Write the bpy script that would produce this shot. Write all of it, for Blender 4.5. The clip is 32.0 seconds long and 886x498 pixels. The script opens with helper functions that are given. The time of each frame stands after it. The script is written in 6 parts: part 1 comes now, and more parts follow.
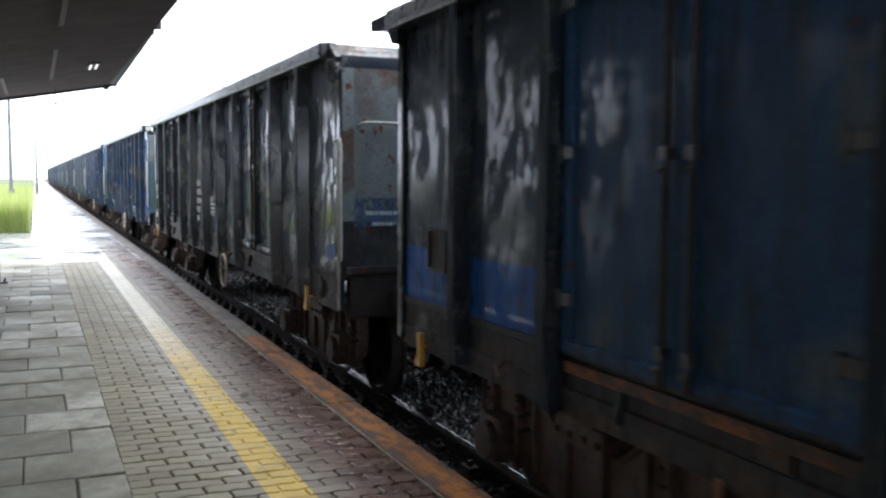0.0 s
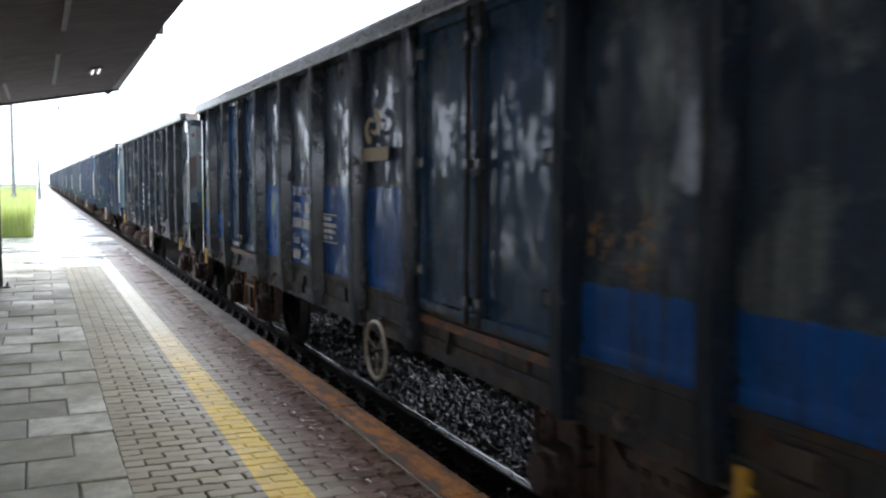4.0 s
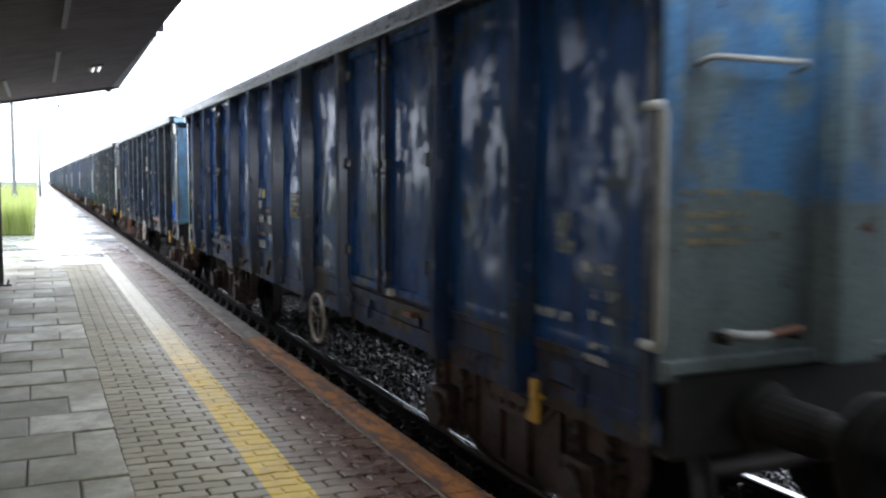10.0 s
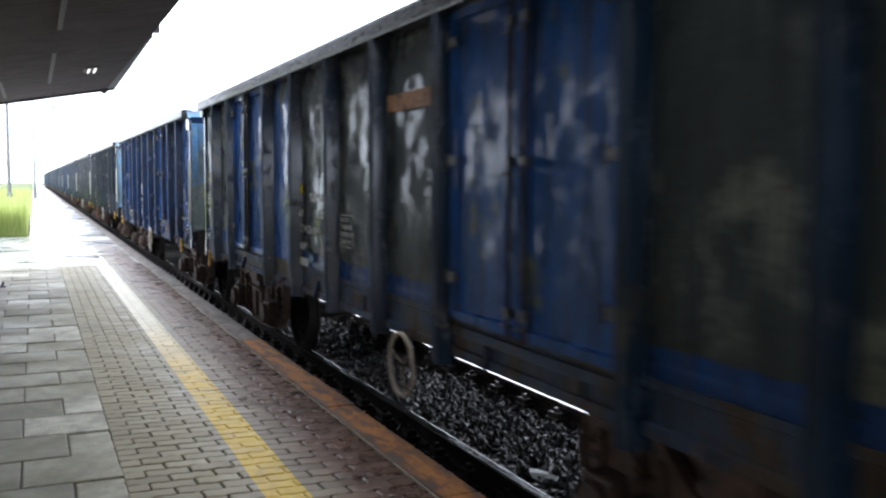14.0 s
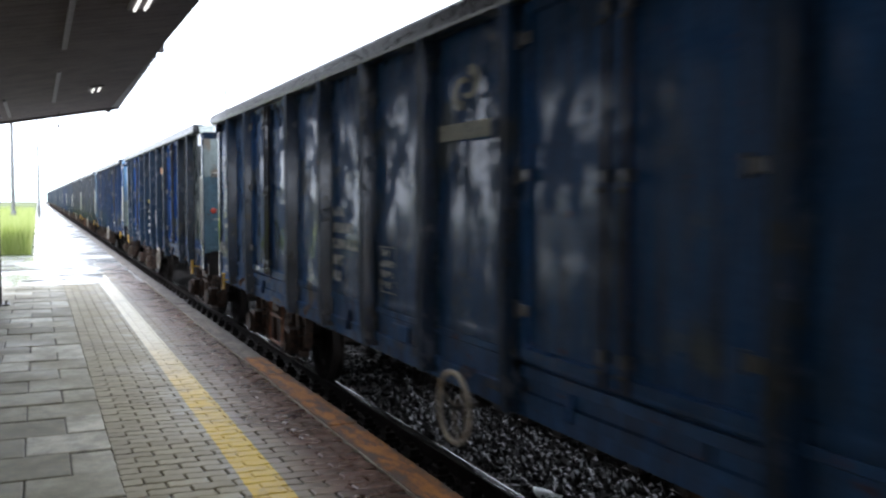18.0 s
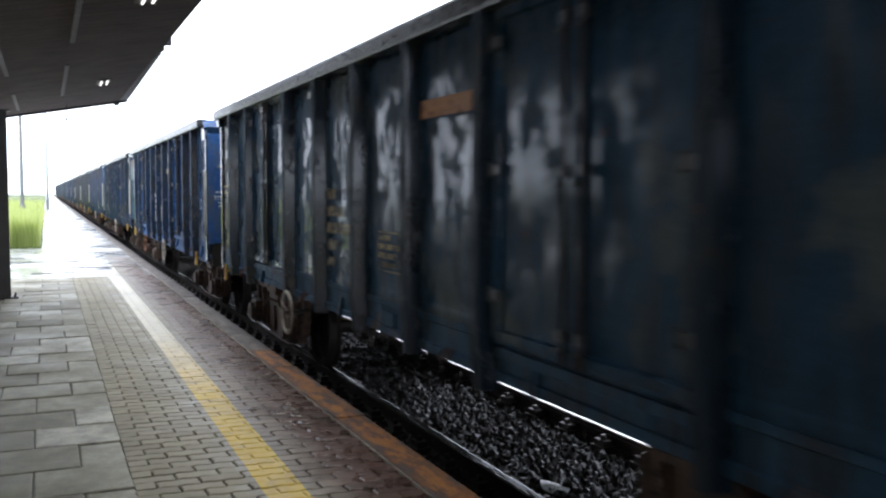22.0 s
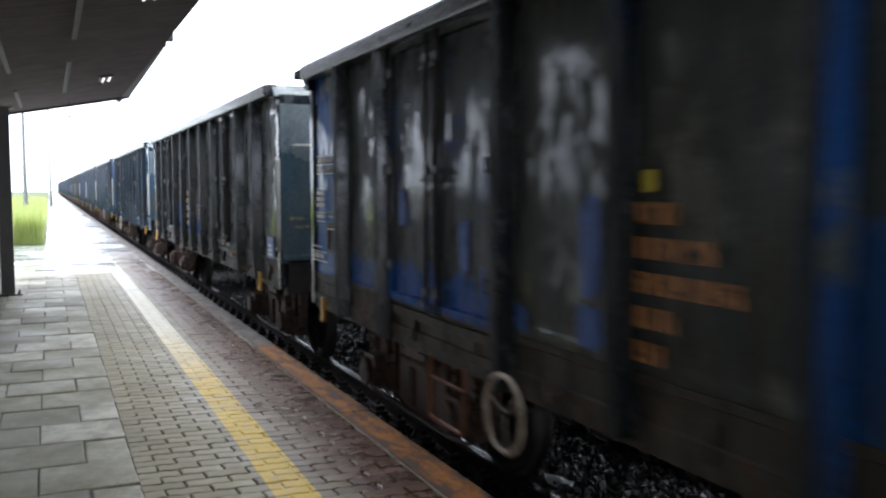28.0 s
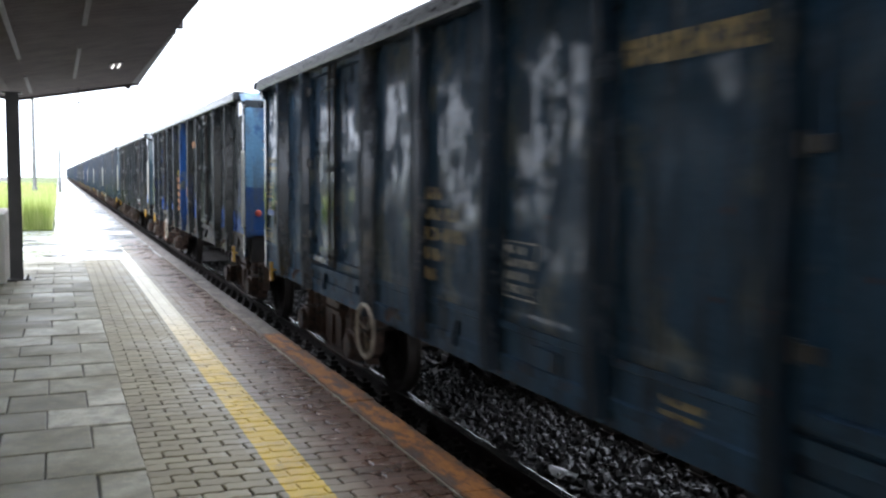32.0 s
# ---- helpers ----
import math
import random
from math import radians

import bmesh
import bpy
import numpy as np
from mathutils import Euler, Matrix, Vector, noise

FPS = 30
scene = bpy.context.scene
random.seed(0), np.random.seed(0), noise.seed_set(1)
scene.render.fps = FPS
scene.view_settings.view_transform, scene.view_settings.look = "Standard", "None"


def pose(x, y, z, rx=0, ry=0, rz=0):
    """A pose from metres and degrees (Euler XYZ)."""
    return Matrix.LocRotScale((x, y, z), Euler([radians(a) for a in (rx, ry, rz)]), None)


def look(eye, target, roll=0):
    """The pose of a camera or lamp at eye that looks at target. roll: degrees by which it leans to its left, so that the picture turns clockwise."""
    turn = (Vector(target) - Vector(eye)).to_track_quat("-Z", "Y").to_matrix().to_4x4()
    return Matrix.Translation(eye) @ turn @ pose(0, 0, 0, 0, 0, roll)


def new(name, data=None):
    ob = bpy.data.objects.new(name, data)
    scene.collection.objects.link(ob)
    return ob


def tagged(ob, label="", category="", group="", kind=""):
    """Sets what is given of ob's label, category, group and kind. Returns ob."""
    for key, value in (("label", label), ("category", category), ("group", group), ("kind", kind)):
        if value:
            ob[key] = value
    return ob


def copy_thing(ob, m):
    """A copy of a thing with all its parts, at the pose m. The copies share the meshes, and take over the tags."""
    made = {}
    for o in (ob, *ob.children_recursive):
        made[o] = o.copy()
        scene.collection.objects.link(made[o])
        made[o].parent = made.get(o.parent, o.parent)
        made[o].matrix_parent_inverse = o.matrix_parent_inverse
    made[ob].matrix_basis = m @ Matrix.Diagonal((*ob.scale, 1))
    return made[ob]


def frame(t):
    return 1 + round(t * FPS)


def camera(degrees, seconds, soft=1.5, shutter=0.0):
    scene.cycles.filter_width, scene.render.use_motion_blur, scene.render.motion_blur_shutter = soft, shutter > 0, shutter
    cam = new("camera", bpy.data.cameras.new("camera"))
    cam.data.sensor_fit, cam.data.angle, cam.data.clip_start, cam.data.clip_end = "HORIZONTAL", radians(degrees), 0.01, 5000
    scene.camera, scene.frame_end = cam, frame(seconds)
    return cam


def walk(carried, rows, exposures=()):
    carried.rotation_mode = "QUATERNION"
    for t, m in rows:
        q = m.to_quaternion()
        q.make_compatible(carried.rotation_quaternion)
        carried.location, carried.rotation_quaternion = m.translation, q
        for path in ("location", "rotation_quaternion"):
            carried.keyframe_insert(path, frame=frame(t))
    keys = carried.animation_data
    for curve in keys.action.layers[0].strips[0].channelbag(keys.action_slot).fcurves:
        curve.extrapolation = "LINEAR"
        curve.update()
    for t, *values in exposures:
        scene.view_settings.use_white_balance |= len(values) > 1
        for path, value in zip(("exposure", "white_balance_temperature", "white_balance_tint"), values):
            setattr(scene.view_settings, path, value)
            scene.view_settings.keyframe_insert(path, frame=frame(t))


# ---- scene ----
cam = camera(52.2, 32.0, soft=2.3, shutter=0.8)
PATH = [
    (0, pose(0, 0, 1.62, 85.47, -0.38, -24.20)),
    (0.5, pose(0, 0, 1.62, 85.66, -0.65, -24.31)),
    (1, pose(0, 0, 1.62, 85.69, -0.84, -24.60)),
    (1.5, pose(0, 0, 1.62, 85.94, -1.01, -24.71)),
    (2, pose(0, 0, 1.62, 86.17, -0.57, -24.54)),
    (2.5, pose(0, 0, 1.62, 85.96, -0.61, -24.31)),
    (4.5, pose(0, 0, 1.62, 85.64, -0.14, -24.14)),
    (5, pose(0, 0, 1.62, 85.57, -0.19, -24.69)),
    (5.5, pose(0, 0, 1.62, 85.46, -0.26, -24.52)),
    (6, pose(0, 0, 1.62, 85.65, -0.29, -24.21)),
    (6.5, pose(0, 0, 1.62, 86.43, 0.07, -24.56)),
    (7, pose(0, 0, 1.62, 86.61, -0.47, -24.26)),
    (7.5, pose(0, 0, 1.62, 86.47, -0.43, -24.35)),
    (8, pose(0, 0, 1.62, 86.20, -0.39, -24.01)),
    (8.5, pose(0, 0, 1.62, 86.07, -0.38, -23.95)),
    (9, pose(0, 0, 1.62, 85.52, -0.20, -24.19)),
    (9.5, pose(0, 0, 1.62, 85.86, -0.13, -24.46)),
    (10, pose(0, 0, 1.62, 85.54, -0.19, -24.04)),
    (10.5, pose(0, 0, 1.62, 85.59, -0.16, -24.21)),
    (11, pose(0, 0, 1.62, 85.58, -0.24, -24.23)),
    (11.5, pose(0, 0, 1.62, 85.76, -0.26, -24.50)),
    (12, pose(0, 0, 1.62, 85.72, -0.21, -24.54)),
    (12.5, pose(0, 0, 1.62, 85.79, -0.46, -24.89)),
    (13, pose(0, 0, 1.62, 85.82, -0.27, -24.97)),
    (13.5, pose(0, 0, 1.62, 85.71, -0.20, -24.32)),
    (14, pose(0, 0, 1.62, 85.68, -0.30, -24.30)),
    (14.5, pose(0, 0, 1.62, 85.45, -0.30, -24.24)),
    (15, pose(0, 0, 1.62, 85.61, -0.55, -24.51)),
    (15.5, pose(0, 0, 1.62, 86.20, -0.51, -24.79)),
    (17.5, pose(0, 0, 1.62, 86.64, -0.45, -23.31)),
    (18, pose(0, 0, 1.62, 86.80, -0.18, -24.12)),
    (18.5, pose(0, 0, 1.62, 86.87, -0.07, -24.42)),
    (19, pose(0, 0, 1.62, 86.99, 0.13, -24.46)),
    (19.5, pose(0, 0, 1.62, 86.74, 0.54, -24.64)),
    (20, pose(0, 0, 1.62, 86.65, 0.23, -24.62)),
    (20.5, pose(0, 0, 1.62, 86.57, 0.51, -24.24)),
    (21, pose(0, 0, 1.62, 86.49, -0.23, -23.67)),
    (21.5, pose(0, 0, 1.62, 86.26, -0.44, -23.65)),
    (22, pose(0, 0, 1.62, 86.36, -0.19, -23.65)),
    (22.5, pose(0, 0, 1.62, 86.04, -0.11, -23.59)),
    (23, pose(0, 0, 1.62, 85.98, -0.11, -23.74)),
    (23.5, pose(0, 0, 1.62, 85.98, -0.04, -23.55)),
    (24, pose(0, 0, 1.62, 86.01, -0.01, -23.50)),
    (24.5, pose(0, 0, 1.62, 86.10, -0.02, -23.67)),
    (26.5, pose(0, 0, 1.62, 85.80, 0.62, -23.85)),
    (27, pose(0, 0, 1.62, 86.32, 0.09, -23.54)),
    (27.5, pose(0, 0, 1.62, 86.02, 0.23, -23.54)),
    (28, pose(0, 0, 1.62, 86.01, 0.16, -23.48)),
    (28.5, pose(0, 0, 1.62, 85.87, 0.04, -23.51)),
    (29, pose(0, 0, 1.62, 85.84, -0.05, -23.72)),
    (29.5, pose(0, 0, 1.62, 85.54, -0.11, -23.94)),
    (30, pose(0, 0, 1.62, 85.56, 0.03, -23.78)),
    (30.5, pose(0, 0, 1.62, 85.70, -0.06, -24.37)),
    (31, pose(0, 0, 1.62, 85.72, 0.28, -23.62)),
    (31.5, pose(0, 0, 1.62, 85.57, 0.28, -22.99)),
    (32, pose(0, 0, 1.62, 85.42, -0.55, -22.97)),
]
walk(cam, PATH, exposures=[(0.0, 0.35), (1.0, 0.53), (2.0, 0.58), (5.0, 0.45), (6.0, 0.45), (7.0, 0.40), (9.0, 0.40), (10.0, 0.40), (11.0, 0.45), (12.0, 0.53), (13.0, 0.53), (14.0, 0.50), (15.0, 0.53), (18.0, 0.30), (19.0, 0.20), (20.0, 0.28), (21.0, 0.35), (22.0, 0.28), (23.0, 0.33), (24.0, 0.25), (27.0, 0.15), (28.0, 0.45), (30.0, 0.50), (31.0, 0.47), (32.0, 0.52)])


# ---- world and light: a bright overcast sky over rain-wet ground ----
world = bpy.data.worlds.new("overcast_sky")
scene.world = world
world.use_nodes = True
_wt = world.node_tree
_sky = _wt.nodes.new("ShaderNodeTexSky")
_sky.sky_type = "NISHITA"
_sky.sun_disc = False
_sky.sun_elevation = radians(48)
_sky.sun_rotation = radians(20)
_sky.air_density = 1.0
_sky.dust_density = 6.0
_hsv = _wt.nodes.new("ShaderNodeHueSaturation")
_hsv.inputs["Saturation"].default_value = 0.12
_wt.links.new(_sky.outputs[0], _hsv.inputs["Color"])
_cloud = _wt.nodes.new("ShaderNodeMix")
_cloud.data_type = "RGBA"
_cloud.inputs[0].default_value = 0.75
_cloud.inputs[7].default_value = (18.8, 20.6, 24.2, 1)     # an even cover of bright rain cloud
_wt.links.new(_hsv.outputs[0], _cloud.inputs[6])
_wt.links.new(_cloud.outputs[2], _wt.nodes["Background"].inputs[0])
_wt.nodes["Background"].inputs[1].default_value = 0.15

sun = bpy.data.lights.new("sun", "SUN")
sun.energy = 1.0
sun.angle = radians(30)
sun.color = (1.0, 0.97, 0.93)
sun_ob = new("sun", sun)
sun_ob.matrix_world = look((20, 60, 70), (0, 0, 0))

# ---- numbers of the plan (metres) ----
EDGE = 2.07          # platform edge
TRACK = 3.80         # middle of the track
RAIL = -0.48         # rail top below the platform
DRY = 18.2           # end of the roofed, dry paving
PITCH = 14.04        # wagon to wagon
BODY = 12.76         # body length
# rear end of wagon 1 along the track, second by second
RUN = [-6.80, -4.94, -2.91, -0.74, 1.54, 3.97, 6.44, 9.01, 11.63, 14.31, 17.08, 19.94, 22.89, 25.93, 29.07, 32.31,
       35.55, 38.86, 42.26, 45.77, 49.34, 53.05, 56.71, 60.45, 64.26, 68.12, 72.02, 75.97, 80.04, 84.12, 88.28, 92.54, 96.59]


def run_at(t):
    i = min(int(t), 31)
    u = t - i
    a, b = RUN[i], RUN[i + 1]
    m0 = (RUN[i + 1] - RUN[max(i - 1, 0)]) / (1 if i == 0 else 2)
    m1 = (RUN[min(i + 2, 32)] - RUN[i]) / (1 if i + 2 > 32 else 2)
    return (2 * u**3 - 3 * u**2 + 1) * a + (u**3 - 2 * u**2 + u) * m0 + (3 * u**2 - 2 * u**3) * b + (u**3 - u**2) * m1


# ---- materials ----
def mat(name):
    m = bpy.data.materials.new(name)
    m.use_nodes = True
    return m, m.node_tree, m.node_tree.nodes["Principled BSDF"]


def nd(nt, kind, **inputs):
    n = nt.nodes.new(kind)
    for k, v in inputs.items():
        n.inputs[k.replace("_", " ")].default_value = v
    return n


def coords(nt, kind="Object"):
    return nt.nodes.new("ShaderNodeTexCoord").outputs[kind]


def noise_node(nt, vec, scale, detail=4.0, rough=0.55, stretch=None):
    if stretch:
        mp = nt.nodes.new("ShaderNodeMapping")
        mp.inputs["Scale"].default_value = stretch
        nt.links.new(vec, mp.inputs["Vector"])
        vec = mp.outputs[0]
    n = nd(nt, "ShaderNodeTexNoise", Scale=scale, Detail=detail, Roughness=rough)
    nt.links.new(vec, n.inputs["Vector"])
    return n.outputs["Fac"]


def ramp(nt, fac, stops):
    r = nt.nodes.new("ShaderNodeValToRGB")
    el = r.color_ramp.elements
    while len(el) < len(stops):
        el.new(0.5)
    for e, (p, c) in zip(el, stops):
        e.position = p
        e.color = (*c, 1) if len(c) == 3 else c
    nt.links.new(fac, r.inputs[0])
    return r.outputs[0]


def grey(a):
    return (a, a, a)


def mix(nt, fac, a, b):
    m = nt.nodes.new("ShaderNodeMix")
    m.data_type = "RGBA"
    if isinstance(fac, float):
        m.inputs[0].default_value = fac
    else:
        nt.links.new(fac, m.inputs[0])
    for s, v in ((6, a), (7, b)):
        if isinstance(v, tuple):
            m.inputs[s].default_value = (*v, 1)
        else:
            nt.links.new(v, m.inputs[s])
    return m.outputs[2]


def calc(nt, op, a, b=0.0):
    m = nt.nodes.new("ShaderNodeMath")
    m.operation = op
    for s, v in ((0, a), (1, b)):
        if isinstance(v, (int, float)):
            m.inputs[s].default_value = v
        else:
            nt.links.new(v, m.inputs[s])
    return m.outputs[0]


def bump(nt, bsdf, height, strength=0.3, distance=0.01):
    b = nd(nt, "ShaderNodeBump", Strength=strength, Distance=distance)
    nt.links.new(height, b.inputs["Height"])
    nt.links.new(b.outputs[0], bsdf.inputs["Normal"])


def plain(name, color, rough=0.6, metal=0.0, var=0.25, scale=6.0, bumpy=0.15):
    """A simple surface with grain at two scales."""
    m, nt, b = mat(name)
    v = coords(nt)
    big = noise_node(nt, v, scale, 3)
    fine = noise_node(nt, v, scale * 9, 5)
    f = calc(nt, "ADD", calc(nt, "MULTIPLY", big, 0.65), calc(nt, "MULTIPLY", fine, 0.35))
    lo = tuple(c * (1 - var) for c in color)
    hi = tuple(min(c * (1 + var), 1) for c in color)
    nt.links.new(ramp(nt, f, [(0.3, lo), (0.7, hi)]), b.inputs["Base Color"])
    nt.links.new(ramp(nt, fine, [(0.3, grey(max(rough - 0.12, 0.03))), (0.7, grey(min(rough + 0.12, 1)))]), b.inputs["Roughness"])
    b.inputs["Metallic"].default_value = metal
    if bumpy:
        bump(nt, b, fine, bumpy, 0.004)
    return m


def wagon_paint(name, color, dirt, wear, amount, rust=0.05, gloss=0.12, band=None, flat=False):
    """Wet, grimy steel paint: a base coat, worn or chalky patches, coal grime in streaks and specks of rust; where rain
    has washed it smooth it shines, elsewhere it is dull. band: a height and the colour of the part below it, repainted
    on the sides."""
    m, nt, b = mat(name)
    v = coords(nt)
    oi = nt.nodes.new("ShaderNodeObjectInfo").outputs["Random"]
    off = nt.nodes.new("ShaderNodeVectorMath")
    off.operation = "ADD"
    cmb = nt.nodes.new("ShaderNodeCombineXYZ")
    for s in (0, 1, 2):
        nt.links.new(calc(nt, "MULTIPLY", oi, 37.0 + 11 * s), cmb.inputs[s])
    nt.links.new(v, off.inputs[0])
    nt.links.new(cmb.outputs[0], off.inputs[1])
    p = off.outputs[0]
    patch = noise_node(nt, p, 1.7, 7, 0.62)
    streak = noise_node(nt, p, 3.0, 5, 0.6, (1, 5.0, 0.45))
    fine = noise_node(nt, p, 38, 5, 0.65)
    lift = 1.6 if gloss < 0.2 else 1.0
    color, wear, dirt = (tuple(lift * q for q in u) for u in (color, wear, dirt))
    c = mix(nt, ramp(nt, patch, [(0.60 - amount, grey(0)), (0.66 - amount, grey(1))]), color, wear)
    if band:
        sep = nt.nodes.new("ShaderNodeSeparateXYZ")
        nt.links.new(v, sep.inputs[0])
        low = calc(nt, "LESS_THAN", calc(nt, "ADD", sep.outputs[2], calc(nt, "MULTIPLY", calc(nt, "SUBTRACT", streak, 0.5), band[2] if len(band) > 2 else 0.35)), band[0])
        c = mix(nt, low, c, band[1])
    c = mix(nt, ramp(nt, streak, [(0.44, grey(0)), (0.68, grey(0.85))]), c, dirt)
    spots = noise_node(nt, p, 9, 6, 0.7)
    c = mix(nt, ramp(nt, spots, [(0.70 - rust, grey(0)), (0.74 - rust, grey(1))]), c, (0.10, 0.035, 0.014))
    shade = ramp(nt, fine, [(0.3, grey(0.72)), (0.7, grey(1.15))])
    mul = nt.nodes.new("ShaderNodeMix")
    mul.data_type, mul.blend_type = "RGBA", "MULTIPLY"
    mul.inputs[0].default_value = 1.0
    nt.links.new(c, mul.inputs[6])
    nt.links.new(shade, mul.inputs[7])
    nt.links.new(mul.outputs[2], b.inputs["Base Color"])
    smear = noise_node(nt, p, 4.4, 10, 0.72, (1, 1.7, 0.75))
    if flat == "dull":
        nt.links.new(ramp(nt, smear, [(0.40, grey(0.5)), (0.62, grey(0.85))]), b.inputs["Roughness"])
        b.inputs["Specular IOR Level"].default_value = 0.12
        bump(nt, b, spots, 0.35, 0.010)
        return m
    if flat:
        flake = noise_node(nt, p, 7.0, 8, 0.72, (1, 1.6, 0.6))
        nt.links.new(ramp(nt, flake, [(0.40, grey(0.06)), (0.55, grey(0.13)), (0.61, grey(0.38))]), b.inputs["Roughness"])
        b.inputs["Specular IOR Level"].default_value = 0.60
        bump(nt, b, fine, 0.08, 0.004)
        return m
    nt.links.new(ramp(nt, smear, [(0.44, grey(gloss - 0.02)), (0.485, grey(gloss + 0.06)), (0.505, grey(0.55))]), b.inputs["Roughness"])
    nt.links.new(ramp(nt, smear, [(0.45, grey(0.155)), (0.52, grey(0.08))]), b.inputs["Specular IOR Level"])
    dents = noise_node(nt, p, 3.4, 4, 0.55)
    h = calc(nt, "ADD", dents, calc(nt, "MULTIPLY", fine, 0.03))
    bump(nt, b, h, 0.12, 0.02)
    return m


def crusty(name, stops, scale, rough):
    """Thickly rusted, oil-caked cast steel: blotches of rust, soot and pale dust with a lumpy relief."""
    m, nt, b = mat(name)
    v = coords(nt)
    big = noise_node(nt, v, scale, 8, 0.68)
    fine = noise_node(nt, v, scale * 7, 5, 0.7)
    f = calc(nt, "ADD", calc(nt, "MULTIPLY", big, 0.75), calc(nt, "MULTIPLY", fine, 0.25))
    nt.links.new(ramp(nt, f, stops), b.inputs["Base Color"])
    nt.links.new(ramp(nt, big, [(0.35, grey(rough - 0.2)), (0.65, grey(rough + 0.1))]), b.inputs["Roughness"])
    b.inputs["Specular IOR Level"].default_value = 0.3
    bump(nt, b, f, 0.6, 0.012)
    return m


M_DARK = crusty("underframe_steel", [(0.38, (0.010, 0.009, 0.008)), (0.52, (0.026, 0.022, 0.019)), (0.64, (0.048, 0.036, 0.029))], 6, 0.75)
M_BOGIE = crusty("rusty_bogie_steel", [(0.36, (0.018, 0.015, 0.013)), (0.47, (0.066, 0.044, 0.034)), (0.56, (0.120, 0.073, 0.054)), (0.66, (0.055, 0.042, 0.037))], 9, 0.75)
M_RUST = plain("rusty_step_steel", (0.17, 0.070, 0.035), 0.7, 0.1, 0.4, 9)
M_SOLE = wagon_paint("rusty_sill_steel", (0.026, 0.022, 0.020), (0.012, 0.011, 0.010), (0.050, 0.034, 0.025), 0.08, 0.10, 0.25)
M_WHEEL = plain("wheel_steel", (0.035, 0.028, 0.024), 0.5, 0.5, 0.3, 6)
M_TREAD = plain("polished_tread", (0.62, 0.62, 0.62), 0.16, 1.0, 0.1, 8, 0)
M_YELLOW = plain("yellow_lever_paint", (0.50, 0.275, 0.028), 0.45, 0, 0.2, 12)


def faded(name, color, cover):
    """Old stencil paint that has flaked away in places, so that the sheet shows through."""
    m, nt, b = mat(name)
    v = coords(nt)
    off = nt.nodes.new("ShaderNodeVectorMath")
    off.operation = "ADD"
    nt.links.new(v, off.inputs[0])
    nt.links.new(calc(nt, "MULTIPLY", nt.nodes.new("ShaderNodeObjectInfo").outputs["Random"], 53.0), off.inputs[1])
    flake = noise_node(nt, off.outputs[0], 26, 3, 0.6, (1, 1.3, 0.55))
    nt.links.new(ramp(nt, noise_node(nt, off.outputs[0], 40, 3), [(0.3, tuple(0.7 * c for c in color)), (0.7, color)]), b.inputs["Base Color"])
    nt.links.new(ramp(nt, flake, [(0.56 - cover, grey(0)), (0.64 - cover, grey(0.92))]), b.inputs["Alpha"])
    b.inputs["Roughness"].default_value = 0.6
    return m


M_WHITE = faded("white_mark_paint", (0.66, 0.67, 0.66), 0.22)
M_FADED = faded("worn_white_mark_paint", (0.60, 0.61, 0.58), 0.10)
M_CREAM = faded("yellowed_mark_paint", (0.40, 0.31, 0.15), 0.11)
M_EMBLEM = faded("yellowed_emblem_paint", (0.40, 0.31, 0.18), 0.27)
M_PALE = faded("pale_emblem_paint", (0.23, 0.23, 0.18), 0.24)
M_ORANGE = faded("orange_mark_paint", (0.46, 0.20, 0.065), 0.17)
M_SMEAR = faded("ochre_smeared_paint", (0.30, 0.155, 0.045), 0.03)
M_BLUEPATCH = faded("bright_blue_patch_paint", (0.018, 0.085, 0.34), 0.24)
M_CHALK = faded("washed_chalk_paint", (0.20, 0.23, 0.22), 0.10)
M_SOOT = faded("sooty_overpaint", (0.018, 0.018, 0.014), 0.08)
M_FIELD = faded("dull_blue_field_paint", (0.045, 0.085, 0.16), 0.14)
M_PALEBLUE = faded("pale_blue_blot_paint", (0.10, 0.22, 0.36), 0.14)
M_STAMP = plain("yellow_stamp_paint", (0.52, 0.43, 0.03), 0.5, 0, 0.2, 14)
M_THRESH = crusty("blotchy_rusted_threshold", [(0.42, (0.026, 0.026, 0.024)), (0.50, (0.085, 0.042, 0.026)), (0.57, (0.22, 0.085, 0.035)), (0.68, (0.10, 0.05, 0.03))], 7, 0.7)
M_DULLORANGE = faded("grimy_orange_mark_paint", (0.15, 0.075, 0.035), 0.06)
M_PLACARD = plain("blue_placard_paint", (0.03, 0.09, 0.28), 0.5, 0, 0.3, 9)
M_TAG = plain("white_paper", (0.75, 0.76, 0.76), 0.7, 0, 0.1, 20, 0)
M_RED = plain("red_reflector", (0.50, 0.07, 0.04), 0.3, 0, 0.1, 8, 0)
M_GRAB = plain("worn_handrail_paint", (0.42, 0.41, 0.36), 0.55, 0, 0.35, 10)
M_TOPRAIL = plain("grey_worn_top_rail", (0.022, 0.023, 0.025), 0.30, 0, 0.25, 3)
M_HINGE = plain("wet_worn_hinge_steel", (0.046, 0.047, 0.050), 0.36, 0.1, 0.4, 14)
M_RINGW = plain("handwheel_paint", (0.34, 0.29, 0.23), 0.55, 0, 0.45, 10)

DIRT = (0.018, 0.022, 0.028)
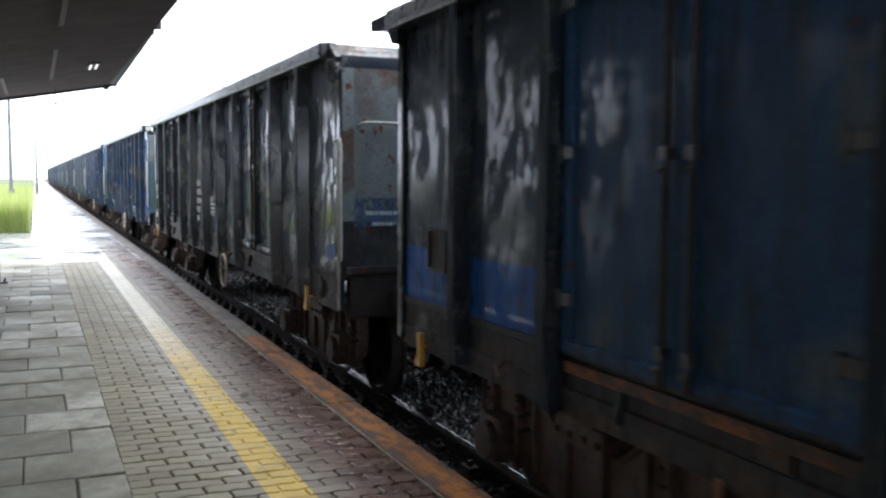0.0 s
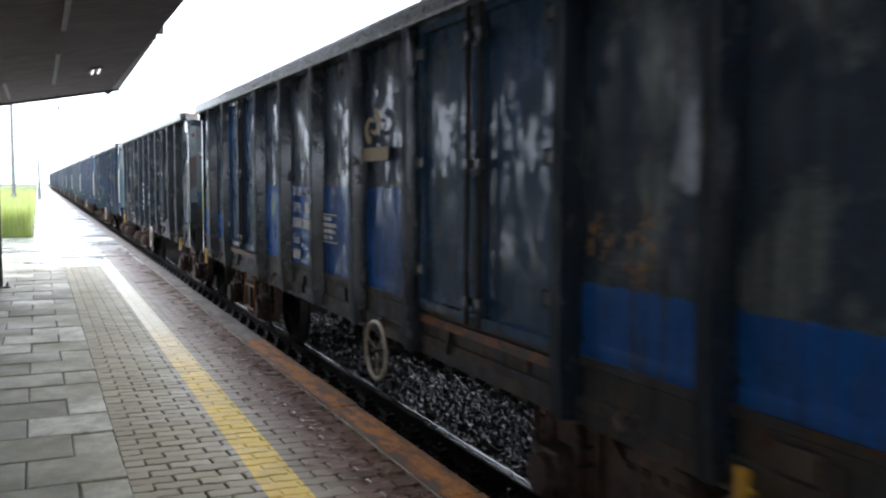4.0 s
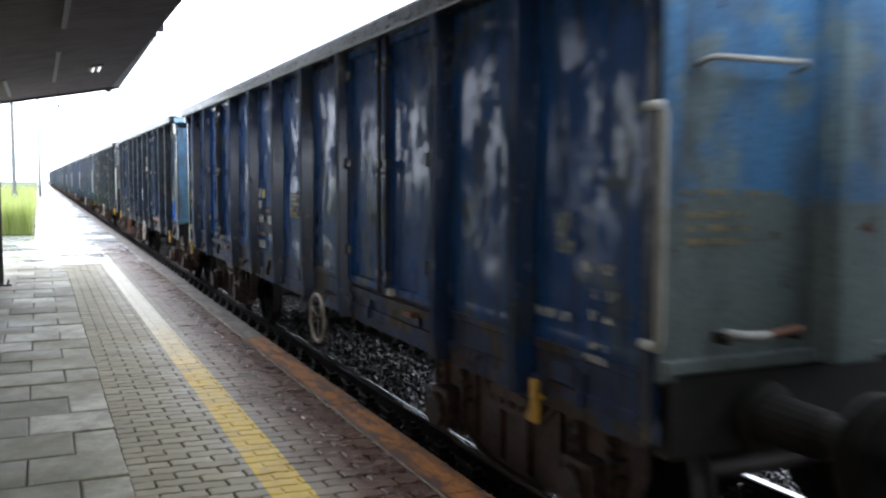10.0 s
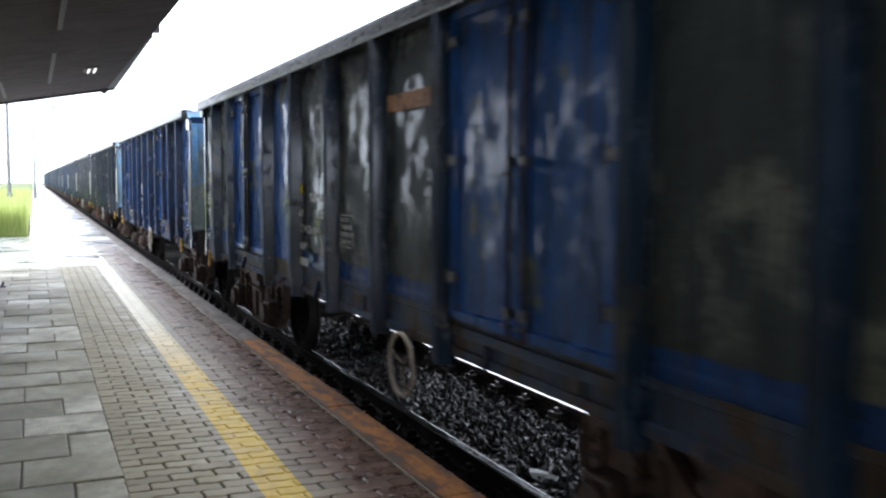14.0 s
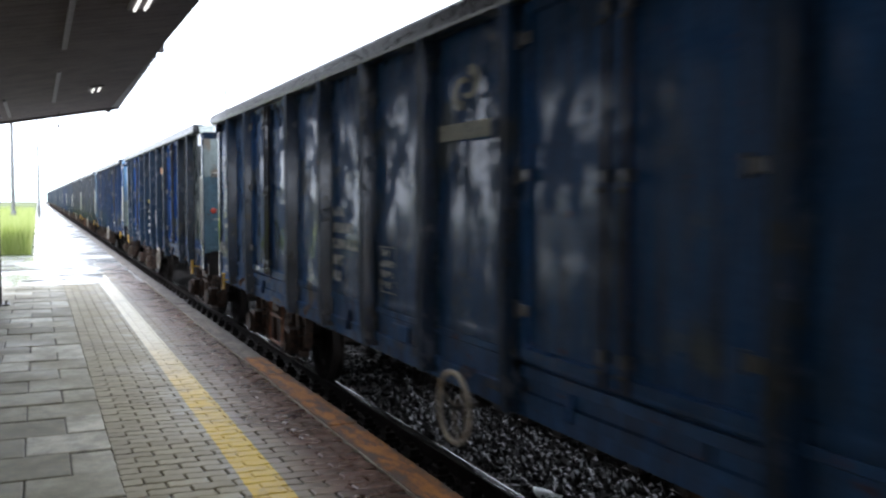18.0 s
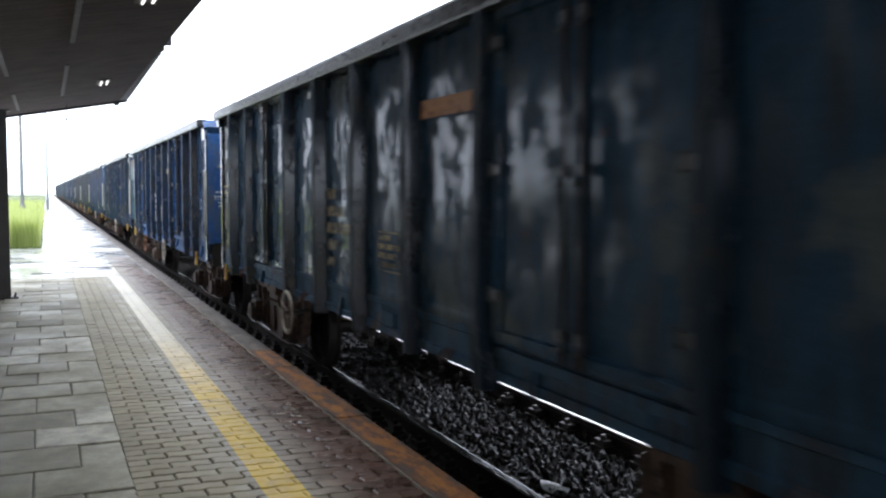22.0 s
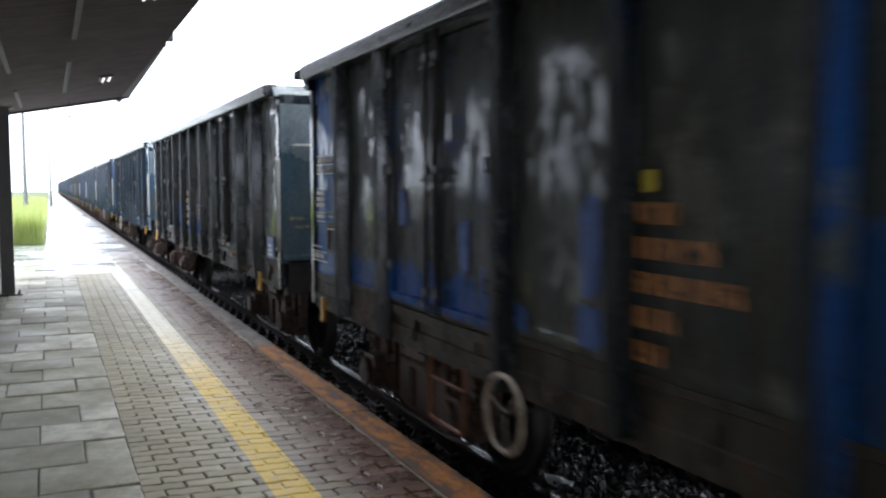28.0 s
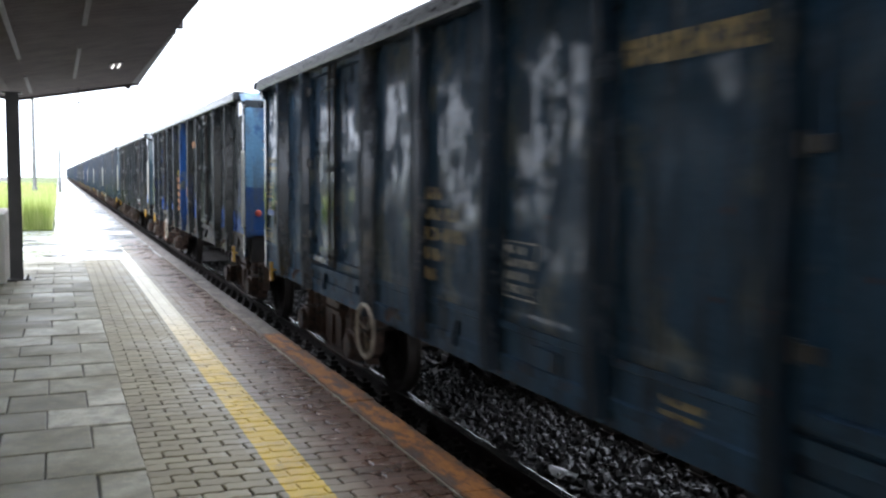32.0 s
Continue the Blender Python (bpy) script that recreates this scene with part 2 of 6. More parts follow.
# End colours also hold the brighter sky light that falls on the ends.
#         side colour          worn colour          patches  end colour           end worn             end patches
LIVERY = {
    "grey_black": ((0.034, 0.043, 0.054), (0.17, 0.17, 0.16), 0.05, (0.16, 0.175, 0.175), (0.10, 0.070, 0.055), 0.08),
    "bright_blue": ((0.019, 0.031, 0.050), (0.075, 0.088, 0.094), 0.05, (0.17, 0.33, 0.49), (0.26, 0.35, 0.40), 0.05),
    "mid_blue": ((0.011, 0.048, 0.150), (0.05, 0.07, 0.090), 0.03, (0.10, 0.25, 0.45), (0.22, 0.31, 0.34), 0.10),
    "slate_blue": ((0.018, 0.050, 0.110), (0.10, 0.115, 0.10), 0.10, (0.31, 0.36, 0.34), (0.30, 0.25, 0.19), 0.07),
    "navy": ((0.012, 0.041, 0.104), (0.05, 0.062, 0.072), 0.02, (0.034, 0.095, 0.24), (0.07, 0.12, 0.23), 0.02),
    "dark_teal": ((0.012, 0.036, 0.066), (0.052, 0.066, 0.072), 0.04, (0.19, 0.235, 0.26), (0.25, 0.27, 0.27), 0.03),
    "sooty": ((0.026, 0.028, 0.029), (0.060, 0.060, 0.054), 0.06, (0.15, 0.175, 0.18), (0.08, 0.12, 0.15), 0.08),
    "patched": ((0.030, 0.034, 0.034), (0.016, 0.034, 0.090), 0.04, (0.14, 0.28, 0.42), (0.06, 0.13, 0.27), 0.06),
    # Liveries of distant wagons: haze along the track put into paler colours.
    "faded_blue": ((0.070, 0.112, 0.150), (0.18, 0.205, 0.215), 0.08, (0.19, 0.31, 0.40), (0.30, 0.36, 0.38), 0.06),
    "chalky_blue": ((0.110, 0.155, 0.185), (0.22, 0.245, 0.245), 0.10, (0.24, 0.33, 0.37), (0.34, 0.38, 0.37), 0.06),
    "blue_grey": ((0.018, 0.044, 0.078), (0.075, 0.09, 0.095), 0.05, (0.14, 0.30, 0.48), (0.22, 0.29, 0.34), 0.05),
}
BANDS = {"bright_blue": (2.05, (0.011, 0.092, 0.360), 0.06), "slate_blue": (1.42, (0.012, 0.065, 0.260)), "patched": (1.52, (0.016, 0.080, 0.320), 0.6)}
# Pale tops on slate_blue, dark_teal and sooty are partly glare put into colour.
END_BANDS = {"grey_black": (1.72, (0.030, 0.030, 0.032), 0.10), "sooty": (2.42, (0.050, 0.085, 0.100), 0.5), "dark_teal": (2.42, (0.060, 0.120, 0.190), 0.22),
             "slate_blue": (2.42, (0.120, 0.200, 0.240), 0.2), "mid_blue": (2.02, (0.19, 0.225, 0.21)), "patched": (1.93, (0.030, 0.085, 0.23), 0.08)}
# how much of the body colour the sill still shows
SILL_SHARE = {"navy": 0.9, "dark_teal": 0.95, "blue_grey": 0.9, "slate_blue": 0.45}
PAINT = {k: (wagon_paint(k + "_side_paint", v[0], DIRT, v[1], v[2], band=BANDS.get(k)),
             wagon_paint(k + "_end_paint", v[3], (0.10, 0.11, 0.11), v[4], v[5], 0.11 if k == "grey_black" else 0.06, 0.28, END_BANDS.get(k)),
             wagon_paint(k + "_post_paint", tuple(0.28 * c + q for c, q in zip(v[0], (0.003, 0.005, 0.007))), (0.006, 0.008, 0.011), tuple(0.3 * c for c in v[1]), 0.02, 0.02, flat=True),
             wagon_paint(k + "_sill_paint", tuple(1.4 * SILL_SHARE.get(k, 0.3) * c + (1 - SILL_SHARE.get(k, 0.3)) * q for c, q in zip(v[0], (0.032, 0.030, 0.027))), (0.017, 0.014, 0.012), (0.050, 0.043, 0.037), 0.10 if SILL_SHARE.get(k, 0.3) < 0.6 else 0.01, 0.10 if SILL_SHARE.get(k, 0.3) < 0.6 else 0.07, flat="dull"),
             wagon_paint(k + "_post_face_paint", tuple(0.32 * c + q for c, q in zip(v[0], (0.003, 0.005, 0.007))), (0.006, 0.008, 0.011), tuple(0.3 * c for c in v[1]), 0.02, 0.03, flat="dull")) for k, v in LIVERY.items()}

_v = LIVERY["bright_blue"]
P_DULL = wagon_paint("unpainted_door_sheet", (0.017, 0.043, 0.088), DIRT, (0.040, 0.060, 0.080), 0.03)
P_LOW = wagon_paint("blue_bottom_sheet", _v[0], DIRT, _v[1], 0.08, band=(1.63, (0.011, 0.092, 0.360), 0.06))
_v = LIVERY["sooty"]
P_SOOTBLUE = wagon_paint("sooty_sheet_over_blue", _v[0], DIRT, _v[1], 0.04, band=(1.80, (0.016, 0.068, 0.250)))

_v = LIVERY["slate_blue"]
P_BLUEDOOR = wagon_paint("fresh_blue_sheet", (0.014, 0.058, 0.190), DIRT, _v[1], 0.03)
P_OLIVE = wagon_paint("grey_green_worn_sheet", (0.034, 0.042, 0.040), DIRT, (0.10, 0.11, 0.095), 0.06)
P_OLIVE_LOW = wagon_paint("grey_green_sheet_over_blue", (0.030, 0.038, 0.038), DIRT, (0.10, 0.11, 0.095), 0.07, band=(1.42, (0.010, 0.055, 0.210), 0.12))
P_BLUELOW = wagon_paint("dark_sheet_over_broad_blue", (0.030, 0.037, 0.038), DIRT, (0.06, 0.07, 0.07), 0.05, band=(1.98, (0.013, 0.062, 0.205), 0.7))
P_BLACK = wagon_paint("soot_blackened_sheet", (0.014, 0.018, 0.022), (0.012, 0.011, 0.010), (0.030, 0.028, 0.024), 0.06)
P_GRIMY = wagon_paint("grimy_blue_sheet", (0.011, 0.040, 0.105), (0.022, 0.022, 0.022), (0.042, 0.042, 0.040), 0.05)
P_RUSTY = wagon_paint("sooty_green_sheet", (0.033, 0.036, 0.032), DIRT, (0.075, 0.076, 0.066), 0.05)


# ---- mesh helpers ----
def mesh_of(bm, material, name="mesh", smooth=False):
    me = bpy.data.meshes.new(name)
    bm.to_mesh(me)
    bm.free()
    if material:
        me.materials.append(material)
    if smooth:
        for p in me.polygons:
            p.use_smooth = True
    return me


def put(name, me, parent=None, m=None, label=""):
    ob = new(name, me)
    if parent:
        ob.parent = parent
    if m is not None:
        ob.matrix_basis = m
    if label:
        ob["label"] = label
    return ob


def part(name, bm, material, parent, label="", m=None, smooth=False):
    return put(name, mesh_of(bm, material, name, smooth), parent, m, label)


def add_box(bm, x0, x1, y0, y1, z0, z1, bevel=0.0):
    """Adds a box between the given planes, with its edges broken where asked."""
    r = bmesh.ops.create_cube(bm, size=1)
    bmesh.ops.transform(bm, verts=r["verts"], matrix=Matrix.Translation(((x0 + x1) / 2, (y0 + y1) / 2, (z0 + z1) / 2))
                        @ Matrix.Diagonal((abs(x1 - x0), abs(y1 - y0), abs(z1 - z0), 1)))
    if bevel:
        es = list({e for v in r["verts"] for e in v.link_edges})
        bmesh.ops.bevel(bm, geom=es, offset=bevel, segments=2, affect="EDGES", profile=0.6)
    return r["verts"]


def box(x0, x1, y0, y1, z0, z1, bevel=0.0):
    bm = bmesh.new()
    add_box(bm, x0, x1, y0, y1, z0, z1, bevel)
    return bm


def add_tube(bm, pts, r, sides=8):
    """A round bar bent along the points."""
    pts = [Vector(p) for p in pts]
    rings = []
    for i, p in enumerate(pts):
        d = (pts[min(i + 1, len(pts) - 1)] - pts[max(i - 1, 0)]).normalized()
        a = d.cross(Vector((0.31, 0.17, 0.93))).normalized()
        b = d.cross(a)
        rings.append([bm.verts.new(p + r * (math.cos(6.2832 * k / sides) * a + math.sin(6.2832 * k / sides) * b)) for k in range(sides)])
    for u, w in zip(rings, rings[1:]):
        for k in range(sides):
            bm.faces.new((u[k], u[(k + 1) % sides], w[(k + 1) % sides], w[k]))
    bm.faces.new(rings[0][::-1])
    bm.faces.new(rings[-1])


def add_lathe(bm, prof, axis_m, seg=24):
    """Turns a profile of (radius, height) round the z axis of axis_m."""
    rings = []
    for r, h in prof:
        rings.append([bm.verts.new(axis_m @ Vector((r * math.cos(6.2832 * k / seg), r * math.sin(6.2832 * k / seg), h))) for k in range(seg)])
    for u, w in zip(rings, rings[1:]):
        for k in range(seg):
            bm.faces.new((u[k], u[(k + 1) % seg], w[(k + 1) % seg], w[k]))
    bm.faces.new(rings[0][::-1])
    bm.faces.new(rings[-1])


def add_prism(bm, poly, axis, a, b):
    """Pulls a flat outline of (u, v) along an axis from a to b: axis 'x' takes (y, z), 'y' takes (x, z)."""
    def at(u, v, s):
        return (s, u, v) if axis == "x" else (u, s, v) if axis == "y" else (u, v, s)
    lo = [bm.verts.new(at(u, v, a)) for u, v in poly]
    hi = [bm.verts.new(at(u, v, b)) for u, v in poly]
    n = len(poly)
    for i in range(n):
        bm.faces.new((lo[i], lo[(i + 1) % n], hi[(i + 1) % n], hi[i]))
    bm.faces.new(lo[::-1])
    bm.faces.new(hi)


def joined(name, verts, faces, material):
    me = bpy.data.meshes.new(name)
    me.from_pydata(verts, [], faces)
    me.materials.append(material)
    me.update()
    return me


def solid(bm):
    bmesh.ops.recalc_face_normals(bm, faces=bm.faces)
    return bm


# ---- ground, platform and track ----
def m_paver():
    """Wet concrete pavers: grey, a worn yellow safety line that pales with distance and a dull red strip by the edge,
    laid by place on the platform.
    """
    m, nt, b = mat("wet_concrete_pavers")
    pos = nt.nodes.new("ShaderNodeNewGeometry").outputs["Position"]
    sep = nt.nodes.new("ShaderNodeSeparateXYZ")
    nt.links.new(pos, sep.inputs[0])
    x, y = sep.outputs[0], sep.outputs[1]
    wob = noise_node(nt, pos, 14, 4)
    blot = noise_node(nt, pos, 1.3, 5)
    fine = noise_node(nt, pos, 90, 4, 0.7)
    rnd = nt.nodes.new("ShaderNodeNewGeometry").outputs["Random Per Island"]
    oi = nt.nodes.new("ShaderNodeObjectInfo").outputs["Random"]
    jit = calc(nt, "FRACT", calc(nt, "ADD", rnd, oi))
    xe = calc(nt, "ADD", x, calc(nt, "MULTIPLY", calc(nt, "SUBTRACT", wob, 0.5), 0.02))
    g = ramp(nt, jit, [(0.0, (0.224, 0.198, 0.124)), (1.0, (0.322, 0.286, 0.184))])
    red = ramp(nt, jit, [(0.0, (0.092, 0.049, 0.033)), (1.0, (0.160, 0.088, 0.062))])
    right = ramp(nt, calc(nt, "SUBTRACT", calc(nt, "ADD", x, calc(nt, "MULTIPLY", blot, 0.3)), 1.0), [(0.34, grey(0.20)), (0.68, grey(1))])
    c = mix(nt, calc(nt, "MULTIPLY", right, calc(nt, "GREATER_THAN", xe, 1.26)), g, red)
    paint = calc(nt, "MULTIPLY", calc(nt, "GREATER_THAN", xe, 1.040), calc(nt, "LESS_THAN", xe, 1.262))
    # Further off the line turns cream: wear, and glare painted into its colour.
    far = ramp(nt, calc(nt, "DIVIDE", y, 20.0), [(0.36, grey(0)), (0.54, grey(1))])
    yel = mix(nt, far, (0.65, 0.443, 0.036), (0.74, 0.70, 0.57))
    worn = ramp(nt, noise_node(nt, pos, 7, 6, 0.7), [(0.32, grey(0.60)), (0.48, grey(1))])
    ochre = ramp(nt, noise_node(nt, pos, 2.6, 5, 0.65), [(0.50, grey(0)), (0.68, grey(0.6))])
    yel = mix(nt, calc(nt, "MULTIPLY", ochre, calc(nt, "SUBTRACT", 1.0, far)), yel, (0.42, 0.245, 0.020))
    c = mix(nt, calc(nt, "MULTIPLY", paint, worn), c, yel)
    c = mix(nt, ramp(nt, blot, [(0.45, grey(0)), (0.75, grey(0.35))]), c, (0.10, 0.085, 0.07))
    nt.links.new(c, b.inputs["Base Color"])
    wet = ramp(nt, calc(nt, "ADD", calc(nt, "MULTIPLY", blot, 0.5), calc(nt, "MULTIPLY", xe, 0.30)), [(0.42, grey(0.66)), (0.74, grey(0.30))])
    film = calc(nt, "MULTIPLY", ramp(nt, noise_node(nt, pos, 5.5, 6, 0.65), [(0.45, grey(0)), (0.56, grey(1))]), calc(nt, "GREATER_THAN", calc(nt, "ADD", xe, calc(nt, "MULTIPLY", jit, 0.25)), 1.08))
    nt.links.new(mix(nt, calc(nt, "MULTIPLY", film, 0.40), wet, (0.19, 0.19, 0.19)), b.inputs["Roughness"])
    lump = noise_node(nt, pos, 22, 3, 0.5)
    bump(nt, b, calc(nt, "ADD", lump, calc(nt, "MULTIPLY", fine, 0.35)), 0.30, 0.006)
    return m


def m_slab():
    m, nt, b = mat("old_concrete_slabs")
    pos = nt.nodes.new("ShaderNodeNewGeometry").outputs["Position"]
    oi = nt.nodes.new("ShaderNodeObjectInfo").outputs["Random"]
    big = noise_node(nt, pos, 1.8, 5)
    fine = noise_node(nt, pos, 70, 5, 0.7)
    c = ramp(nt, oi, [(0.0, (0.196, 0.178, 0.108)), (0.5, (0.290, 0.264, 0.166)), (0.75, (0.385, 0.354, 0.236)), (1.0, (0.56, 0.53, 0.41))])
    c = mix(nt, ramp(nt, big, [(0.42, grey(0)), (0.72, grey(0.55))]), c, (0.12, 0.115, 0.09))
    mid = noise_node(nt, pos, 7.0, 7, 0.68)
    c = mix(nt, ramp(nt, mid, [(0.40, grey(0.55)), (0.58, grey(0))]), c, (0.15, 0.145, 0.11))
    c = mix(nt, ramp(nt, mid, [(0.58, grey(0)), (0.70, grey(0.35))]), c, (0.42, 0.40, 0.33))
    c = mix(nt, ramp(nt, fine, [(0.35, grey(0.4)), (0.65, grey(0))]), c, (0.11, 0.11, 0.09))
    nt.links.new(c, b.inputs["Base Color"])
    nt.links.new(ramp(nt, big, [(0.35, grey(0.45)), (0.65, grey(0.75))]), b.inputs["Roughness"])
    bump(nt, b, fine, 0.3, 0.003)
    return m


def m_edge():
    """Platform edge stones, rust-stained by brake dust near the roofed part."""
    m, nt, b = mat("rust_stained_edge_concrete")
    pos = nt.nodes.new("ShaderNodeNewGeometry").outputs["Position"]
    sep = nt.nodes.new("ShaderNodeSeparateXYZ")
    nt.links.new(pos, sep.inputs[0])
    n = noise_node(nt, pos, 6.5, 8, 0.72, (1.6, 0.55, 1))
    wide = noise_node(nt, pos, 2.2, 4, 0.6)
    fine = noise_node(nt, pos, 60, 4, 0.7)
    rust = ramp(nt, n, [(0.36, (0.036, 0.021, 0.015)), (0.45, (0.150, 0.055, 0.015)), (0.54, (0.40, 0.150, 0.028)), (0.70, (0.26, 0.105, 0.028))])
    patch = noise_node(nt, pos, 4.5, 7, 0.7, (1.4, 0.7, 1))
    stone = ramp(nt, patch, [(0.36, (0.060, 0.048, 0.040)), (0.50, (0.13, 0.105, 0.088)), (0.60, (0.20, 0.17, 0.145)), (0.68, (0.32, 0.285, 0.24))])
    far = calc(nt, "GREATER_THAN", sep.outputs[1], 9.05)
    rust = mix(nt, ramp(nt, wide, [(0.52, grey(0)), (0.70, grey(0.55))]), rust, (0.075, 0.040, 0.026))
    oil = ramp(nt, calc(nt, "ADD", calc(nt, "SUBTRACT", sep.outputs[0], 1.62), calc(nt, "MULTIPLY", calc(nt, "SUBTRACT", patch, 0.5), 0.35)), [(0.34, grey(0)), (0.46, grey(0.80))])
    inner = ramp(nt, calc(nt, "ADD", calc(nt, "SUBTRACT", sep.outputs[0], 1.845), calc(nt, "MULTIPLY", calc(nt, "SUBTRACT", n, 0.5), 0.14)), [(0.01, grey(0.8)), (0.055, grey(0))])
    rust = mix(nt, inner, rust, (0.055, 0.030, 0.020))
    nt.links.new(mix(nt, oil, mix(nt, far, rust, stone), (0.030, 0.024, 0.020)), b.inputs["Base Color"])
    b.inputs["Specular IOR Level"].default_value = 0.3
    nt.links.new(ramp(nt, n, [(0.3, grey(0.50)), (0.7, grey(0.8))]), b.inputs["Roughness"])
    bump(nt, b, fine, 0.4, 0.004)
    return m


def m_wet():
    """Rain-flooded asphalt: shallow puddles with a rough rim between them."""
    m, nt, b = mat("flooded_asphalt")
    pos = nt.nodes.new("ShaderNodeNewGeometry").outputs["Position"]
    pud = noise_node(nt, pos, 0.55, 4, 0.5, (1.0, 0.8, 1))
    fine = noise_node(nt, pos, 45, 5, 0.7)
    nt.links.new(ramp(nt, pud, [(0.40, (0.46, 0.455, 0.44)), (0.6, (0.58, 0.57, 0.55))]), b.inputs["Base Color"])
    nt.links.new(ramp(nt, pud, [(0.42, grey(0.12)), (0.62, grey(0.30))]), b.inputs["Roughness"])
    b.inputs["IOR"].default_value = 1.5
    bump(nt, b, calc(nt, "MULTIPLY", fine, ramp(nt, pud, [(0.45, grey(0.05)), (0.60, grey(1))])), 0.25, 0.003)
    return m


M_PAVER, M_SLAB, M_EDGE, M_WET = m_paver(), m_slab(), m_edge(), m_wet()


def m_bed():
    """Joint sand: dry and pale inland, soaked and dark from the safety line to the edge."""
    m, nt, b = mat("joint_sand")
    pos = nt.nodes.new("ShaderNodeNewGeometry").outputs["Position"]
    sep = nt.nodes.new("ShaderNodeSeparateXYZ")
    nt.links.new(pos, sep.inputs[0])
    n = noise_node(nt, pos, 20, 4)
    soaked = ramp(nt, calc(nt, "ADD", sep.outputs[0], calc(nt, "MULTIPLY", n, 0.2)), [(0.85, grey(0)), (1.0, grey(1))])
    nt.links.new(mix(nt, soaked, ramp(nt, n, [(0.3, (0.045, 0.042, 0.034)), (0.7, (0.080, 0.075, 0.060))]), (0.028, 0.024, 0.021)), b.inputs["Base Color"])
    b.inputs["Roughness"].default_value = 0.8
    return m


M_BED = m_bed()
M_EARTH = plain("gravelly_earth", (0.10, 0.095, 0.08), 0.9, 0, 0.35, 0.8)
M_BALLAST_BED = plain("dark_ballast_bed", (0.030, 0.027, 0.025), 0.7, 0, 0.4, 12, 0.6)
M_WALLC = plain("sooty_platform_wall", (0.040, 0.036, 0.033), 0.8, 0, 0.4, 3)
M_RAILSIDE = plain("wet_rusty_rail_side", (0.060, 0.046, 0.040), 0.30, 0.3, 0.4, 14)
M_SLEEPER = plain("oily_sleeper_wood", (0.035, 0.029, 0.025), 0.6, 0, 0.4, 7)
M_SOIL = plain("mossy_planting_soil", (0.12, 0.15, 0.05), 0.9, 0, 0.3, 4)

bm = bmesh.new()
bmesh.ops.create_grid(bm, x_segments=2, y_segments=2, size=1500)
ground = part("ground", bm, M_EARTH, None, m=pose(0, 0, -0.95))
tagged(ground, "gravelly earth stretching to the horizon", "ground", kind="structure")

platform = part("platform", box(-9.0, EDGE - 0.012, -24, 300, -0.90, -0.052), M_WALLC, None)
tagged(platform, "concrete station platform with a sooty wall towards the track", "platform", kind="structure")

pavement_bed = part("pavement_bed", box(-9.0, 1.85, -24, DRY, -0.052, -0.016), M_BED, None)
tagged(pavement_bed, "dark sand bed under the platform paving", "pavement", kind="structure")

# flooded crossing path beyond the roof: broken sheets of asphalt with a few raised dark seams
wet = bmesh.new()
add_box(wet, -9.0, 1.95, DRY + 0.02, 27.55, -0.052, -0.004)
add_box(wet, -0.14, 1.95, 27.55, 300, -0.052, -0.004)
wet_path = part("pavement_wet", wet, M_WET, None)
tagged(wet_path, "rain-flooded pale asphalt path mirroring the white sky", "pavement", kind="structure")

random.seed(11)
M_SEAM = plain("dark_crossing_plank", (0.055, 0.050, 0.046), 0.5, 0, 0.3, 5)
for yy, xa, xb, wd in ((20.3, 0.35, 1.9, 0.10), (22.2, -4.5, 0.75, 0.24), (19.2, -0.3, 0.5, 0.07), (23.6, -3.5, -0.5, 0.08)):
    bm = bmesh.new()
    n = int((xb - xa) / 0.32)
    for i in range(n):
        u = xa + (xb - xa) * i / n
        add_box(bm, u, u + (xb - xa) / n - 0.01, yy + random.uniform(-0.03, 0.03), yy + wd + random.uniform(-0.03, 0.03), -0.006, 0.006 + random.uniform(0, 0.004))
    ob = part("crossing_seam", bm, M_SEAM, None)
    tagged(ob, "dark drain seam breaking the flooded asphalt", "drain", "seams in the path", "structure")

# edge stones, one metre each
track_bed = part("ballast_bed", box(EDGE - 0.01, 6.4, -24, 300, -0.92, -0.70), M_BALLAST_BED, None)
tagged(track_bed, "dark wet ballast bed under the rails", "ballast", kind="structure")


def rail_profile():
    return [(-0.07, 0), (0.07, 0), (0.07, 0.012), (0.012, 0.03), (0.010, 0.115), (0.034, 0.130), (0.036, 0.162), (0.028, 0.172),
            (-0.028, 0.172), (-0.036, 0.162), (-0.034, 0.130), (-0.010, 0.115), (-0.012, 0.03), (-0.07, 0.012)]


track = new("railway_track")
track.location = (TRACK, 0, RAIL - 0.172)
tagged(track, "railway track of two polished rails on dark sleepers", "track", kind="structure")
for sx in (-0.75, 0.75):
    bm = bmesh.new()
    add_prism(bm, [(sx + u, v) for u, v in rail_profile()], "y", -24, 300)
    part("rail", solid(bm), M_RAILSIDE, track, "rusty steel rail")
    part("rail_head", box(sx - 0.0375, sx + 0.0375, -24, 300, 0.158, 0.1745, 0.007), M_TREAD, track, "polished running surface")
vs, fs = [], []


def q_box(vs, fs, x0, x1, y0, y1, z0, z1):
    i = len(vs)
    vs += [(x0, y0, z0), (x1, y0, z0), (x1, y1, z0), (x0, y1, z0), (x0, y0, z1), (x1, y0, z1), (x1, y1, z1), (x0, y1, z1)]
    fs += [(i, i + 3, i + 2, i + 1), (i + 4, i + 5, i + 6, i + 7), (i, i + 1, i + 5, i + 4), (i + 1, i + 2, i + 6, i + 5), (i + 2, i + 3, i + 7, i + 6), (i + 3, i, i + 4, i + 7)]


